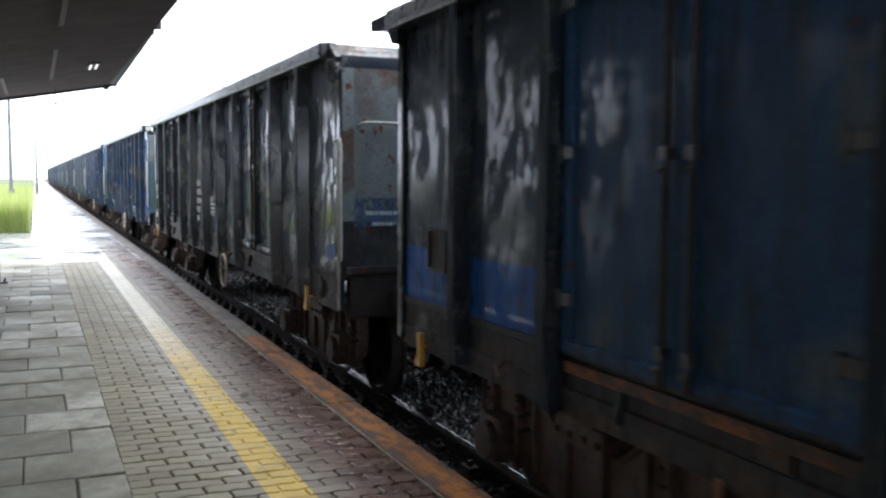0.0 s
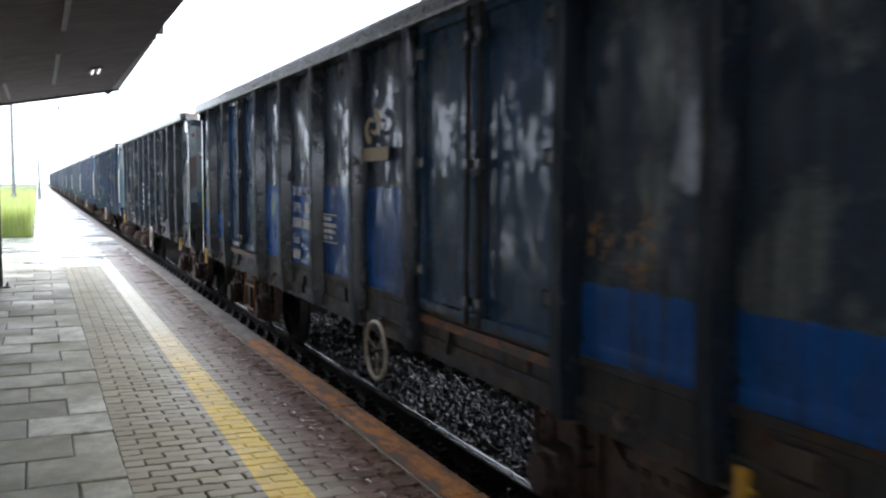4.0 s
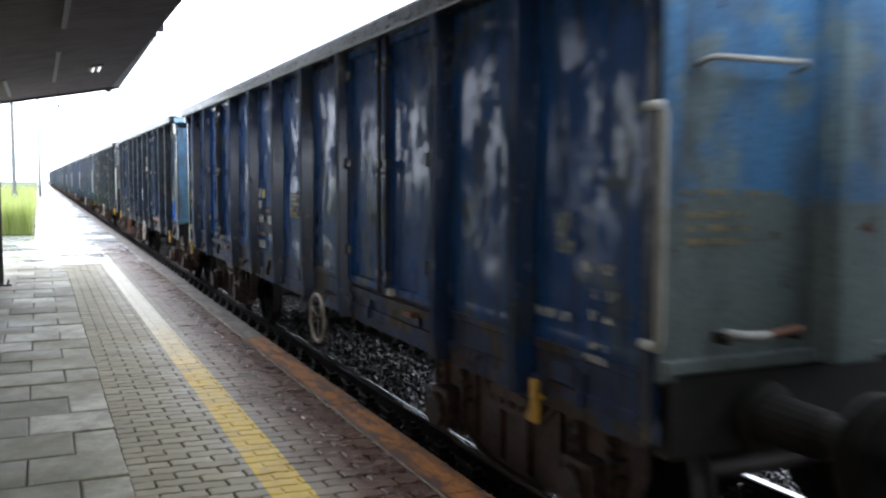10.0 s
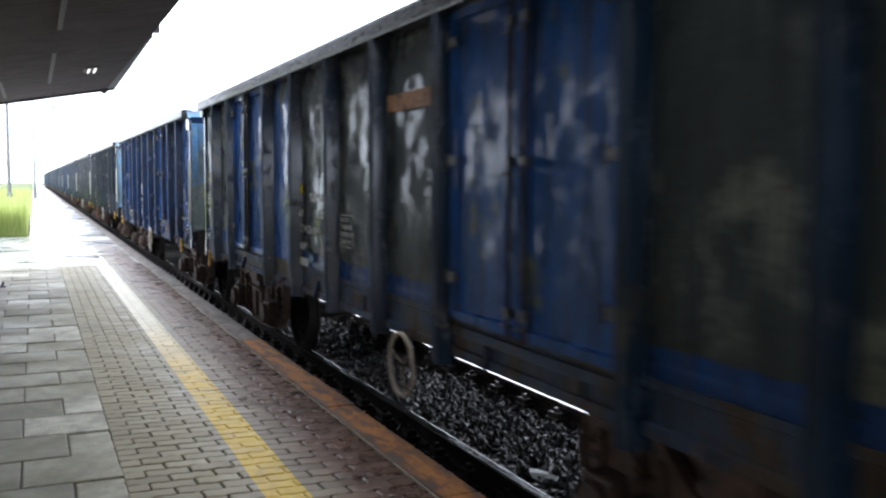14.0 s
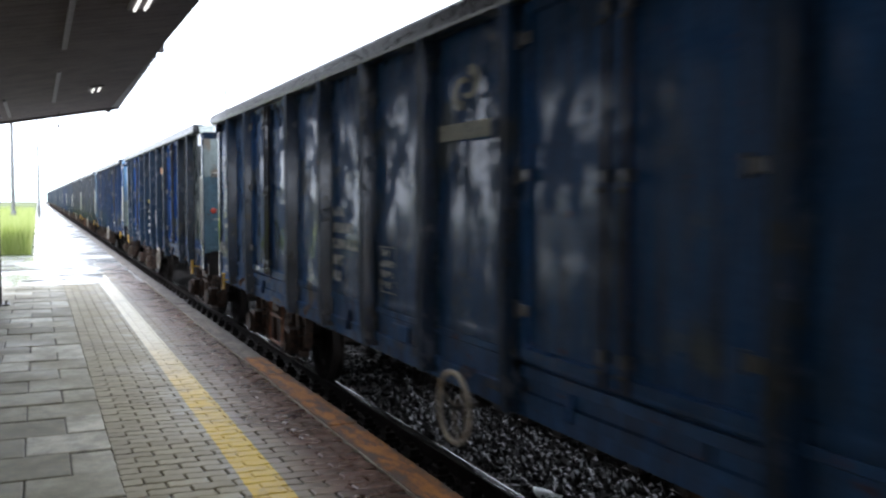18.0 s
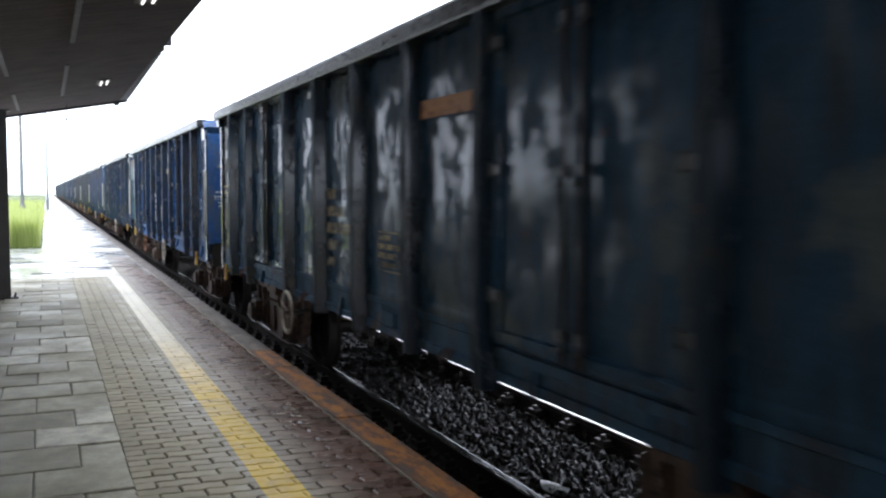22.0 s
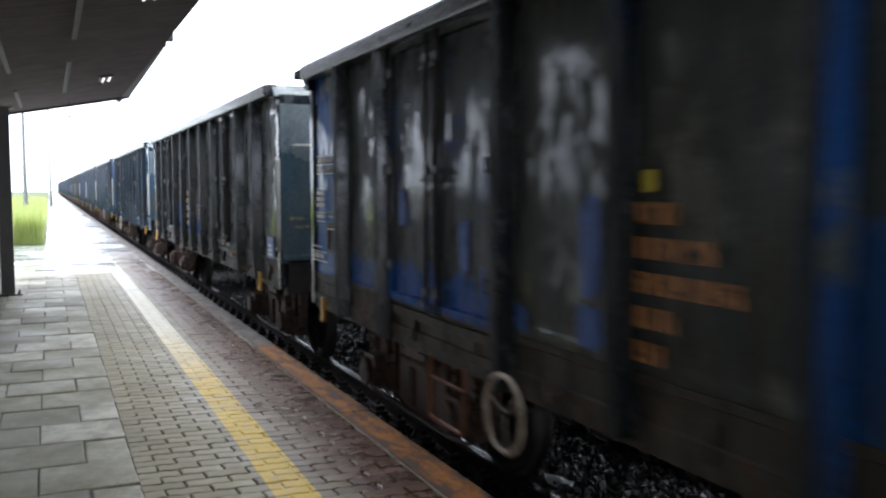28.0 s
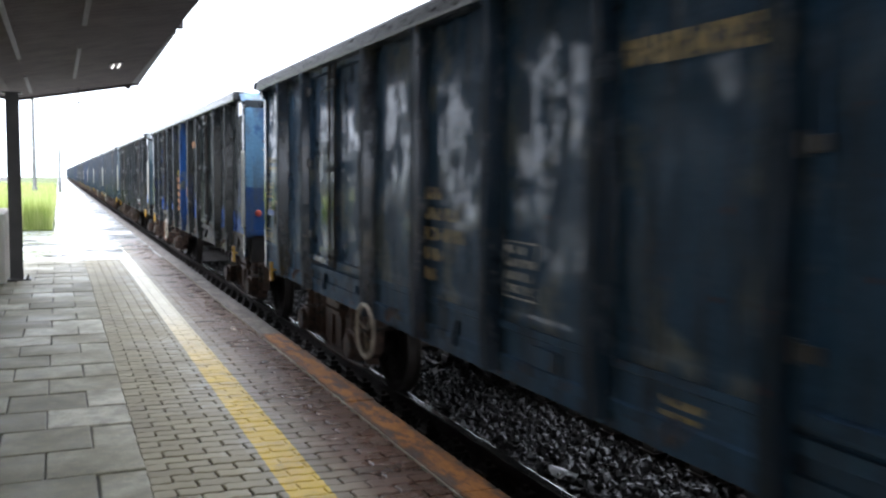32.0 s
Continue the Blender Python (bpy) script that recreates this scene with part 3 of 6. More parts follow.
vc, fc = [], []
for i in range(0, 520):
    yy = -12 + i * 0.6
    q_box(vs, fs, -1.3, 1.3, yy - 0.12, yy + 0.12, -0.16, -0.012)
    for sx in (-0.75, 0.75):
        for d in (-0.115, 0.115):
            q_box(vc, fc, sx + d - 0.070, sx + d + 0.070, yy - 0.10, yy + 0.10, -0.005, 0.055)
            q_box(vc, fc, sx + d - 0.045, sx + d + 0.045, yy - 0.075, yy + 0.075, 0.055, 0.105)
            q_box(vc, fc, sx + d - 0.02, sx + d + 0.02, yy - 0.02, yy + 0.02, 0.105, 0.145)
tagged(put("sleepers", joined("sleepers", vs, fs, M_SLEEPER), track), kind="stuff")
tagged(put("rail_clips", joined("rail_clips", vc, fc, plain("oily_rail_clip", (0.042, 0.034, 0.030), 0.45, 0.1, 0.4, 14)), track), kind="stuff")

# ballast stones
M_STONE = plain("wet_ballast_stone", (0.024, 0.022, 0.021), 0.50, 0, 0.7, 11, 0.3)
random.seed(5)
vs, fs = [], []
OCT = [(1, 0, 0), (-1, 0, 0), (0, 1, 0), (0, -1, 0), (0, 0, 1), (0, 0, -1)]
OF = [(0, 2, 4), (2, 1, 4), (1, 3, 4), (3, 0, 4), (2, 0, 5), (1, 2, 5), (3, 1, 5), (0, 3, 5)]


def stones(count, x0, x1, y0, y1, z, size):
    for _ in range(count):
        px, py = random.uniform(x0, x1), random.uniform(y0, y1)
        if abs(abs(px - TRACK) - 0.75) < 0.06:
            continue
        r = random.uniform(0.6, 1.35) * size
        m = Euler((random.uniform(0, 6), random.uniform(0, 6), random.uniform(0, 6))).to_matrix()
        i = len(vs)
        pz = z + random.uniform(-0.02, 0.045)
        for p in OCT:
            w = m @ Vector([c * r * random.uniform(0.65, 1.1) for c in p])
            vs.append((px + w.x, py + w.y, pz + w.z))
        fs.extend([tuple(i + k for k in f) for f in OF])


stones(14500, 2.12, 5.8, 2.4, 9.5, -0.665, 0.041)
stones(8000, 2.12, 5.8, 9.5, 24.0, -0.67, 0.042)
stones(3000, 5.6, 6.6, 1.5, 14.0, -0.68, 0.040)
ballast = put("ballast_stones", joined("ballast_stones", vs, fs, M_STONE))
tagged(ballast, "wet dark crushed stone ballast between the rails", "ballast", kind="stuff")

# a small crumpled white scrap between the rails
bm = bmesh.new()
random.seed(31)
ring = [(0.10 * math.cos(a) * random.uniform(0.7, 1.2), 0.17 * math.sin(a) * random.uniform(0.6, 1.2)) for a in [k * 0.5236 for k in range(12)]]
mid_v = bm.verts.new((0, 0, 0.035))
rim = [bm.verts.new((u, v, random.uniform(0.0, 0.035))) for u, v in ring]
for k in range(12):
    bm.faces.new((mid_v, rim[k], rim[(k + 1) % 12]))
r_ = bmesh.ops.extrude_face_region(bm, geom=list(bm.faces))
bmesh.ops.translate(bm, verts=[g for g in r_["geom"] if isinstance(g, bmesh.types.BMVert)], vec=(0, 0, 0.003))
scrap = part("plastic_scrap", solid(bm), plain("wet_white_plastic", (0.72, 0.73, 0.74), 0.25, 0, 0.1, 9), None, m=pose(3.47, 5.80, -0.625))
tagged(scrap, "small crumpled white scrap lying on the ballast", "litter")

# ---- platform roof ----
M_ROOF = plain("dark_roof_boarding", (0.074, 0.052, 0.050), 0.85, 0, 0.45, 3)
M_FASCIA = plain("roof_fascia_sheet", (0.075, 0.065, 0.065), 0.5, 0.2, 0.3, 5)
M_DUCT = plain("dusty_duct_plastic", (0.115, 0.095, 0.098), 0.6, 0, 0.4, 6)
M_COLUMN = plain("dark_column_paint", (0.045, 0.042, 0.040), 0.45, 0, 0.3, 5)
M_TUBE = bpy.data.materials.new("fluorescent_tube")
M_TUBE.use_nodes = True
_b = M_TUBE.node_tree.nodes["Principled BSDF"]
_b.inputs["Emission Color"].default_value = (1, 0.98, 0.95, 1)
_b.inputs["Emission Strength"].default_value = 1.1
RX0, RZ0, RX1, RZ1 = -0.70, 2.93, 1.29, 3.288     # underside: over the columns, and at the track-side eaves


def roof_z(x):
    return RZ0 + (RZ1 - RZ0) * (x - RX0) / (RX1 - RX0)


canopy = new("platform_roof")
tagged(canopy, "dark boarded platform roof rising towards the track", "roof", kind="structure")
CEIL = bmesh.new()
add_prism(CEIL, [(-0.70, RZ0), (RX1, RZ1), (RX1, RZ1 + 0.05), (-0.70, RZ0 + 0.05)], "y", -16, 17.9)
# Inland wing, out of sight, is drawn wide to darken the platform.
add_prism(CEIL, [(-5.0, RZ0 + 0.76), (-0.70, RZ0), (-0.70, RZ0 + 0.05), (-5.0, RZ0 + 0.81)], "y", -16, 17.9)
part("ceiling", solid(CEIL), M_ROOF, canopy)
# unseen wider eaves overhead, added to shade the upper sides of near wagons
bm = bmesh.new()
add_prism(bm, [(1.38, 3.42), (1.80, 3.50), (1.80, 3.56), (1.38, 3.50)], "y", -16, 8.4)
part("eaves_extension", solid(bm), M_ROOF, canopy, "unseen wider eaves that shade the near wagons")
# boards: shallow joints running across under the roof
bm = bmesh.new()
for i in range(0, 170):
    yy = -15.9 + i * 0.2
    add_prism(bm, [(-0.69, RZ0 - 0.004), (RX1 - 0.01, roof_z(RX1 - 0.01) - 0.006), (RX1 - 0.01, roof_z(RX1 - 0.01) + 0.004), (-0.69, RZ0 + 0.006)], "y", yy, yy + 0.185)
tagged(part("ceiling_boards", solid(bm), M_ROOF, canopy), kind="stuff")
# deep fascia over the near part, thin rippled sheet edge over the far part
bm = bmesh.new()
add_prism(bm, [(RX1 - 0.01, RZ1 + 0.05), (1.37, 3.405), (1.375, 3.50), (RX1 - 0.01, 3.50)], "y", -16, 10.97)
part("gutter", solid(bm), M_FASCIA, canopy, "sheet gutter along the eaves")
part("gutter_end", box(RX1 - 0.03, 1.372, 10.97, 11.06, 3.300, 3.50, 0.008), M_FASCIA, canopy)
bm = bmesh.new()
for i in range(37):
    ya = 11.06 + i * 0.185
    add_box(bm, RX1 - 0.01, RX1 + 0.012 + 0.10 * i / 36 + 0.018 * (i % 2), ya, ya + 0.186, RZ1 - 0.006, RZ1 + 0.050 + 0.012 * (i % 2))
part("sheet_edge", bm, M_FASCIA, canopy, "rippled sheet edge of the roof")
bm = bmesh.new()
add_prism(bm, [(-5.0, RZ0 + 0.73), (-0.70, RZ0 - 0.05), (RX1 + 0.135, RZ1 - 0.025), (RX1 + 0.135, RZ1 + 0.075), (-0.70, RZ0 + 0.09), (-5.0, RZ0 + 0.85)], "y", 17.9, 17.95)
part("end_fascia", solid(bm), M_FASCIA, canopy, "folded sheet at the roof's end")
bm = bmesh.new()
add_prism(bm, [(1.20, RZ1 - 0.10), (1.26, RZ1 - 0.10), (1.30, RZ1 - 0.03), (1.17, RZ1 - 0.05)], "y", 17.86, 17.97)
part("bracket", solid(bm), M_FASCIA, canopy)
for xx, ya, yb in ((0.27, -15.0, 9.8), (0.26, 11.6, 15.3), (-0.40, 14.2, 17.0), (-0.40, -15.0, 12.0)):
    tilt = pose(xx, 0, roof_z(xx) - 0.006, 0, -math.degrees(math.atan2(RZ1 - RZ0, RX1 - RX0)), 0)
    part("cable_duct", box(-0.024, 0.024, ya, yb, -0.018, 0.0, 0.004), M_DUCT, canopy, "pale flat cable duct", tilt)

for yy in (15.0, 6.0, -3.0, -12.0):
    col = new("roof_column")
    col.location = (-0.61, yy, 0)
    tagged(col, "dark painted steel I-beam column on a base plate", "column", "roof columns")
    bm = bmesh.new()
    add_box(bm, -0.09, 0.09, -0.09, -0.075, 0.02, RZ0 - 0.14)
    add_box(bm, -0.09, 0.09, 0.075, 0.09, 0.02, RZ0 - 0.14)
    add_box(bm, -0.006, 0.006, -0.075, 0.075, 0.02, RZ0 - 0.14)
    part("shaft", bm, M_COLUMN, col)
    part("base_plate", box(-0.20, 0.20, -0.17, 0.17, 0.001, 0.028, 0.006), M_COLUMN, col)
    bm = bmesh.new()
    for sx in (-1, 1):
        for sy in (-1, 1):
            add_lathe(bm, [(0.018, 0), (0.018, 0.022), (0.008, 0.024), (0.008, 0.04)], pose(sx * 0.15, sy * 0.125, 0.028), 6)
    part("bolts", bm, M_DARK, col)
    part("bracket", box(-0.14, 0.14, -0.10, 0.10, RZ0 - 0.145, RZ0 - 0.12), M_COLUMN, col)

for yy in (13.95, 7.65, 1.35, -4.95):
    lamp = new("ceiling_light")
    lamp.matrix_basis = pose(0.79, yy, roof_z(0.79) - 0.012, 0, -math.degrees(math.atan2(RZ1 - RZ0, RX1 - RX0)), 0)
    tagged(lamp, "twin-tube fluorescent light under the roof boards", "lamp", "roof lights")
    part("housing", box(-0.095, 0.095, -0.26, 0.26, -0.022, 0.0, 0.006), M_DUCT, lamp)
    for sx in (-0.042, 0.042):
        bm = bmesh.new()
        add_tube(bm, [(sx, -0.22, -0.034), (sx, 0.22, -0.034)], 0.013, 8)
        part("tube", bm, M_TUBE, lamp, "white fluorescent tube")

# unseen plain wall, added to block the side sky and bounce light to the train
M_PLASTER = plain("dull_station_plaster", (0.40, 0.375, 0.32), 0.85, 0, 0.2, 1.5)
side_block = part("station_wall", box(-6.6, -6.2, -24, 15.5, -0.05, 6.5), M_PLASTER, None)
tagged(side_block, "unseen plain plastered wall that blocks and bounces light", "wall", kind="structure")

# stair parapet beside the column
M_CREAM_WALL = plain("cream_wall_plaster", (0.52, 0.49, 0.42), 0.75, 0, 0.12, 3)
parapet = part("stair_parapet", box(-2.6, -0.735, 14.55, 16.9, -0.004, 1.02, 0.02), M_CREAM_WALL, None)
tagged(parapet, "low cream-plastered parapet wall beside the column", "wall", kind="structure")

# ---- far things ----
M_MAST = plain("grey_lamp_mast", (0.22, 0.22, 0.215), 0.6, 0.2, 0.2, 4)


def lamp_post(x, y, h, r):
    post = new("street_lamp")
    post.location = (x, y, -0.004)
    tagged(post, "tall slender grey lamp post on the platform", "lamp post", "lamp posts")
    bm = bmesh.new()
    add_lathe(bm, [(r * 1.6, 0), (r * 1.6, 0.9), (r, 1.0), (r * 0.6, h)], Matrix.Identity(4), 12)
    part("pole", bm, M_MAST, post)
    bm = bmesh.new()
    add_tube(bm, [(0, 0, h - 0.05), (0.25, 0, h + 0.15), (0.9, 0, h + 0.25)], r * 0.45, 8)
    part("arm", bm, M_MAST, post)
    part("lamp_head", box(0.75, 1.35, -0.13, 0.13, h + 0.17, h + 0.30, 0.03), M_MAST, post)


lamp_post(-1.02, 46.0, 9.0, 0.085)
lamp_post(0.10, 84.0, 8.2, 0.09)
# a lamp hanging under the far end of the roof
hang = new("pendant_lamp")
hang.location = (0.36, 17.3, roof_z(0.36))
tagged(hang, "small pendant bulb on a thin wire under the roof", "lamp")
bm = bmesh.new()
add_tube(bm, [(0, 0, -0.24), (0, 0, 0)], 0.007, 5)
part("wire", bm, M_DARK, hang)
bm = bmesh.new()
add_lathe(bm, [(0.006, 0.03), (0.018, 0.015), (0.022, -0.005), (0.015, -0.022), (0.003, -0.027)], pose(0, 0, -0.262), 10)
part("bulb", solid(bm), M_DARK, hang)

# a slender catenary mast far beyond the train, haze put into its pale grey
M_FARMAST = plain("pale_galvanised_mast", (0.62, 0.64, 0.66), 0.6, 0.0, 0.1, 4)
mast = new("catenary_mast")
mast.location = (13.2, 70.0, -0.95)
tagged(mast, "slender catenary mast far along the line, haze in its pale grey", "mast")
bm = bmesh.new()
add_prism(bm, [(-0.13, 0), (0.13, 0), (0.07, 11.6), (-0.07, 11.6)], "y", -0.10, 0.10)
part("pole", solid(bm), M_FARMAST, mast)
bm = bmesh.new()
add_tube(bm, [(0.6, 0, 10.6), (-1.8, 0, 10.5)], 0.045, 6)
add_tube(bm, [(0, 0, 11.5), (-1.7, 0, 10.5)], 0.03, 6)
part("cantilever", bm, M_FARMAST, mast)

# tall grass beside the path
M_SOILBED = part("planting_bed", box(-9.0, -0.16, 27.55, 300, -0.052, 0.03), M_SOIL, None)
tagged(M_SOILBED, "soil bed under the tall grass", "ground", kind="structure")
M_GRASS, _nt, _b = mat("tall_meadow_grass")
_r = _nt.nodes.new("ShaderNodeNewGeometry").outputs["Random Per Island"]
_nt.links.new(ramp(_nt, _r, [(0, (0.26, 0.34, 0.08)), (0.6, (0.42, 0.50, 0.16)), (1, (0.58, 0.60, 0.28))]), _b.inputs["Base Color"])
_b.inputs["Roughness"].default_value = 0.6
_tr = _nt.nodes.new("ShaderNodeBsdfTranslucent")
_nt.links.new(ramp(_nt, _r, [(0, (0.46, 0.56, 0.16)), (1, (0.66, 0.70, 0.32))]), _tr.inputs[0])
_mx = _nt.nodes.new("ShaderNodeMixShader")
_mx.inputs[0].default_value = 0.55
_nt.links.new(_b.outputs[0], _mx.inputs[1])
_nt.links.new(_tr.outputs[0], _mx.inputs[2])
_nt.links.new(_mx.outputs[0], _nt.nodes["Material Output"].inputs[0])
random.seed(21)
vs, fs = [], []


def blade(x, y, h, w):
    a = random.uniform(0, 6.28)
    dx, dy = math.cos(a), math.sin(a)
    lean = random.uniform(0.02, 0.30) * h
    b = random.uniform(0, 6.28)
    lx, ly = math.cos(b) * lean, math.sin(b) * lean
    i = len(vs)
    for u, ww, s in ((0, 1, 0), (0.55, 0.8, 0.35), (1.0, 0.1, 1.0)):
        vs.append((x - dx * w * ww + lx * s, y - dy * w * ww + ly * s, 0.02 + h * u))
        vs.append((x + dx * w * ww + lx * s, y + dy * w * ww + ly * s, 0.02 + h * u))
    fs.extend([(i, i + 1, i + 3, i + 2), (i + 2, i + 3, i + 5, i + 4)])


for _ in range(9000):
    blade(random.uniform(-4.2, -0.2), 27.6 + random.random() ** 2 * 9, random.uniform(0.60, 1.05), random.uniform(0.008, 0.018))
for _ in range(7000):
    blade(random.uniform(-7.5, -0.2), random.uniform(33, 75), random.uniform(0.6, 1.05), random.uniform(0.015, 0.03))
grass = put("tall_grass", joined("tall_grass", vs, fs, M_GRASS))
tagged(grass, "bright yellow-green tall meadow grass beside the path", "grass", kind="stuff")

# line of trees at the end of sight, its mist put in as a pale glow
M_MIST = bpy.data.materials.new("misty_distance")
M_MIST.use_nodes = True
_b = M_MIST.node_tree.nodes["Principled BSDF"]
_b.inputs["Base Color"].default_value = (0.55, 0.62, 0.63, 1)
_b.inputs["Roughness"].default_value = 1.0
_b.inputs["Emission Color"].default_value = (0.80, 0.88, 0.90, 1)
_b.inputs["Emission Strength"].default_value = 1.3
random.seed(8)
top = []
x = -420.0
hgt = 9.0
while x < 420:
    hgt += random.uniform(-2.2, 2.2)
    hgt = min(max(hgt, 5.0), 15.0)
    top.append((x, hgt))
    x += random.uniform(2.5, 7.0)
vs, fs = [], []
for x, h in top:
    vs += [(x, 560 + 3 * math.sin(x), -1.0), (x, 560 + 3 * math.sin(x), h)]
for i in range(len(top) - 1):
    fs.append((2 * i, 2 * i + 2, 2 * i + 3, 2 * i + 1))
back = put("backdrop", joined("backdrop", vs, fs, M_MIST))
tagged(back, "line of distant trees, mist given as a pale glow", "backdrop", kind="structure")


# ---- coal wagons ----
# a wagon's own space: x across from the middle of the track, y forwards from the rear end wall, z up from the rail top
FLOOR, SILL, TOP = 1.28, 0.98, 3.24
SHEET, FACE = 1.455, 1.555
POSTS = [0.04, 1.10, 2.15, 4.10, 5.24, 6.38, 7.52, 8.66, 10.61, 11.66, 12.68]
FRONT = 12.72       # flush front corner of the body; the underframe runs on to BODY
DOORS = [(2.15, 4.10), (8.66, 10.61)]


def panel_mesh(w, seed, h0=FLOOR, h1=TOP - 0.13):
    """A dented steel side sheet with a folded lower lip, in its own space: u along the wagon, bulging outwards along -x."""
    rnd = random.Random(seed)
    bm = bmesh.new()
    nx = 10
    ph = [rnd.uniform(0, 6.28) for _ in range(6)]
    zs = [(h0 - 0.004, -0.002), (h0 + 0.004, -0.004), (h0 + 0.050, -0.004), (h0 + 0.068, -0.001), (h0 + 0.080, 0.001)]
    zs += [(h0 + 0.08 + (h1 - h0 - 0.08) * (k + 0.5) / 16, None) for k in range(16)] + [(h1, 0.0)]
    grid = []
    for z, lip in zs:
        row = []
        for i in range(nx + 1):
            u, v = i / nx, (z - h0) / (h1 - h0)
            d = min(min(u, 1 - u, v - 0.03, 1 - v) / 0.12, 1.0)
            bulge = 0.020 * math.sin(math.pi * u) * math.sin(math.pi * v)
            dent = 0.012 * math.sin(5 * u + ph[0]) * math.sin(4.2 * v + ph[1]) + 0.009 * math.sin(9 * v + ph[2] + 2 * u) * math.sin(3 * u + ph[3]) \
                + 0.006 * math.sin(15 * v + ph[4]) * math.sin(7 * u + ph[5])
            row.append(bm.verts.new((lip if lip is not None else d * (bulge + 0.6 * dent - 0.010), u * w, z)))
        grid.append(row)
    for a, b in zip(grid, grid[1:]):
        for i in range(nx):
            bm.faces.new((a[i + 1], a[i], b[i], b[i + 1]))
    r = bmesh.ops.extrude_face_region(bm, geom=list(bm.faces))
    bmesh.ops.translate(bm, verts=[g for g in r["geom"] if isinstance(g, bmesh.types.BMVert)], vec=(0.012, 0, 0))
    solid(bm)
    return mesh_of(bm, None, "side_sheet", True)


def post_mesh(z0, z1=TOP - 0.12):
    """A pressed hat-section side post, in its own space, tapering at its foot."""
    bm = bmesh.new()
    prof = [(0.0, -0.095), (0.0, -0.068), (-0.109, -0.046), (-0.115, -0.038), (-0.115, 0.038), (-0.109, 0.046), (0.0, 0.068), (0.0, 0.095), (0.012, 0.095), (0.012, -0.095)]
    rings = []
    for z, k in ((z0, 0.82), (z0 + 0.22, 0.95), (1.35, 1.0), (z1 - 0.08, 1.0), (z1, 1.0)):
        rings.append([bm.verts.new((x * k if x < 0 else x, y, z)) for x, y in prof])
    n = len(prof)
    for a, b in zip(rings, rings[1:]):
        for i in range(n):
            bm.faces.new((a[i], a[(i + 1) % n], b[(i + 1) % n], b[i]))
    bm.faces.new(rings[0][::-1])
    bm.faces.new(rings[-1])
    return mesh_of(solid(bm), None, "side_post")


def corner_mesh(z1):
    """A flat corner angle, almost flush with the sheets, with a rolled outer edge."""
    bm = bmesh.new()
    add_box(bm, -0.034, 0.012, -0.040, 0.040, SILL, z1, 0.008)
    return mesh_of(bm, None, "corner_angle")


def leaf_mesh(w):
    """One leaf of a side door: a sheet pressed into two framed fields."""
    bm = bmesh.new()
    h0, h1 = FLOOR - 0.01, TOP - 0.14
    add_box(bm, -0.045, 0.006, 0, w, h0, h1)
    front = [f for f in bm.faces if f.normal.x < -0.9]
    bmesh.ops.inset_individual(bm, faces=front, thickness=0.07, depth=0)
    inner = [f for f in bm.faces if f.normal.x < -0.9 and f.calc_area() > 0.8]
    bmesh.ops.inset_individual(bm, faces=inner, thickness=0.014, depth=-0.032)
    return mesh_of(bm, None, "door_leaf")


def hinge_mesh():
    bm = bmesh.new()
    add_box(bm, -0.060, -0.04, -0.05, 0.05, -0.03, 0.03, 0.006)
    add_tube(bm, [(-0.058, 0.05, -0.045), (-0.058, 0.05, 0.045)], 0.015, 6)
    return mesh_of(bm, M_HINGE, "hinge")


def lockbar_mesh():
    bm = bmesh.new()
    add_tube(bm, [(-0.07, 0, FLOOR - 0.02), (-0.07, 0, TOP - 0.14)], 0.017, 6)
    return mesh_of(bm, M_DARK, "lock_bar")


def keeper_mesh():
    """A bright worn clasp that holds a lock bar."""
    bm = bmesh.new()
    add_box(bm, -0.092, -0.04, -0.020, 0.020, -0.028, 0.028, 0.005)
    add_tube(bm, [(-0.085, -0.03, 0.0), (-0.10, -0.03, -0.05), (-0.10, 0.02, -0.07)], 0.009, 6)
    return mesh_of(bm, M_HINGE, "keeper")


def wheelset_mesh():
    bm = bmesh.new()
    turn = pose(0, 0, 0, 0, 90, 0)
    add_lathe(bm, [(0.08, -0.95), (0.085, 0.95)], turn, 12)
    for s in (-1, 1):
        prof = [(0.10, 0.68), (0.13, 0.69), (0.36, 0.715), (0.40, 0.69), (0.485, 0.685), (0.485, 0.70), (0.455, 0.72), (0.455, 0.815), (0.40, 0.815), (0.36, 0.775), (0.15, 0.80), (0.10, 0.83)]
        add_lathe(bm, [(r, s * h) for r, h in prof], turn, 32)
        for k in range(6):
            a = k * 6.2832 / 6
            add_box(bm, s * 0.80, s * 0.825, 0.26 * math.cos(a) - 0.03, 0.26 * math.cos(a) + 0.03, 0.26 * math.sin(a) - 0.03, 0.26 * math.sin(a) + 0.03)
    return mesh_of(solid(bm), M_WHEEL, "wheelset")


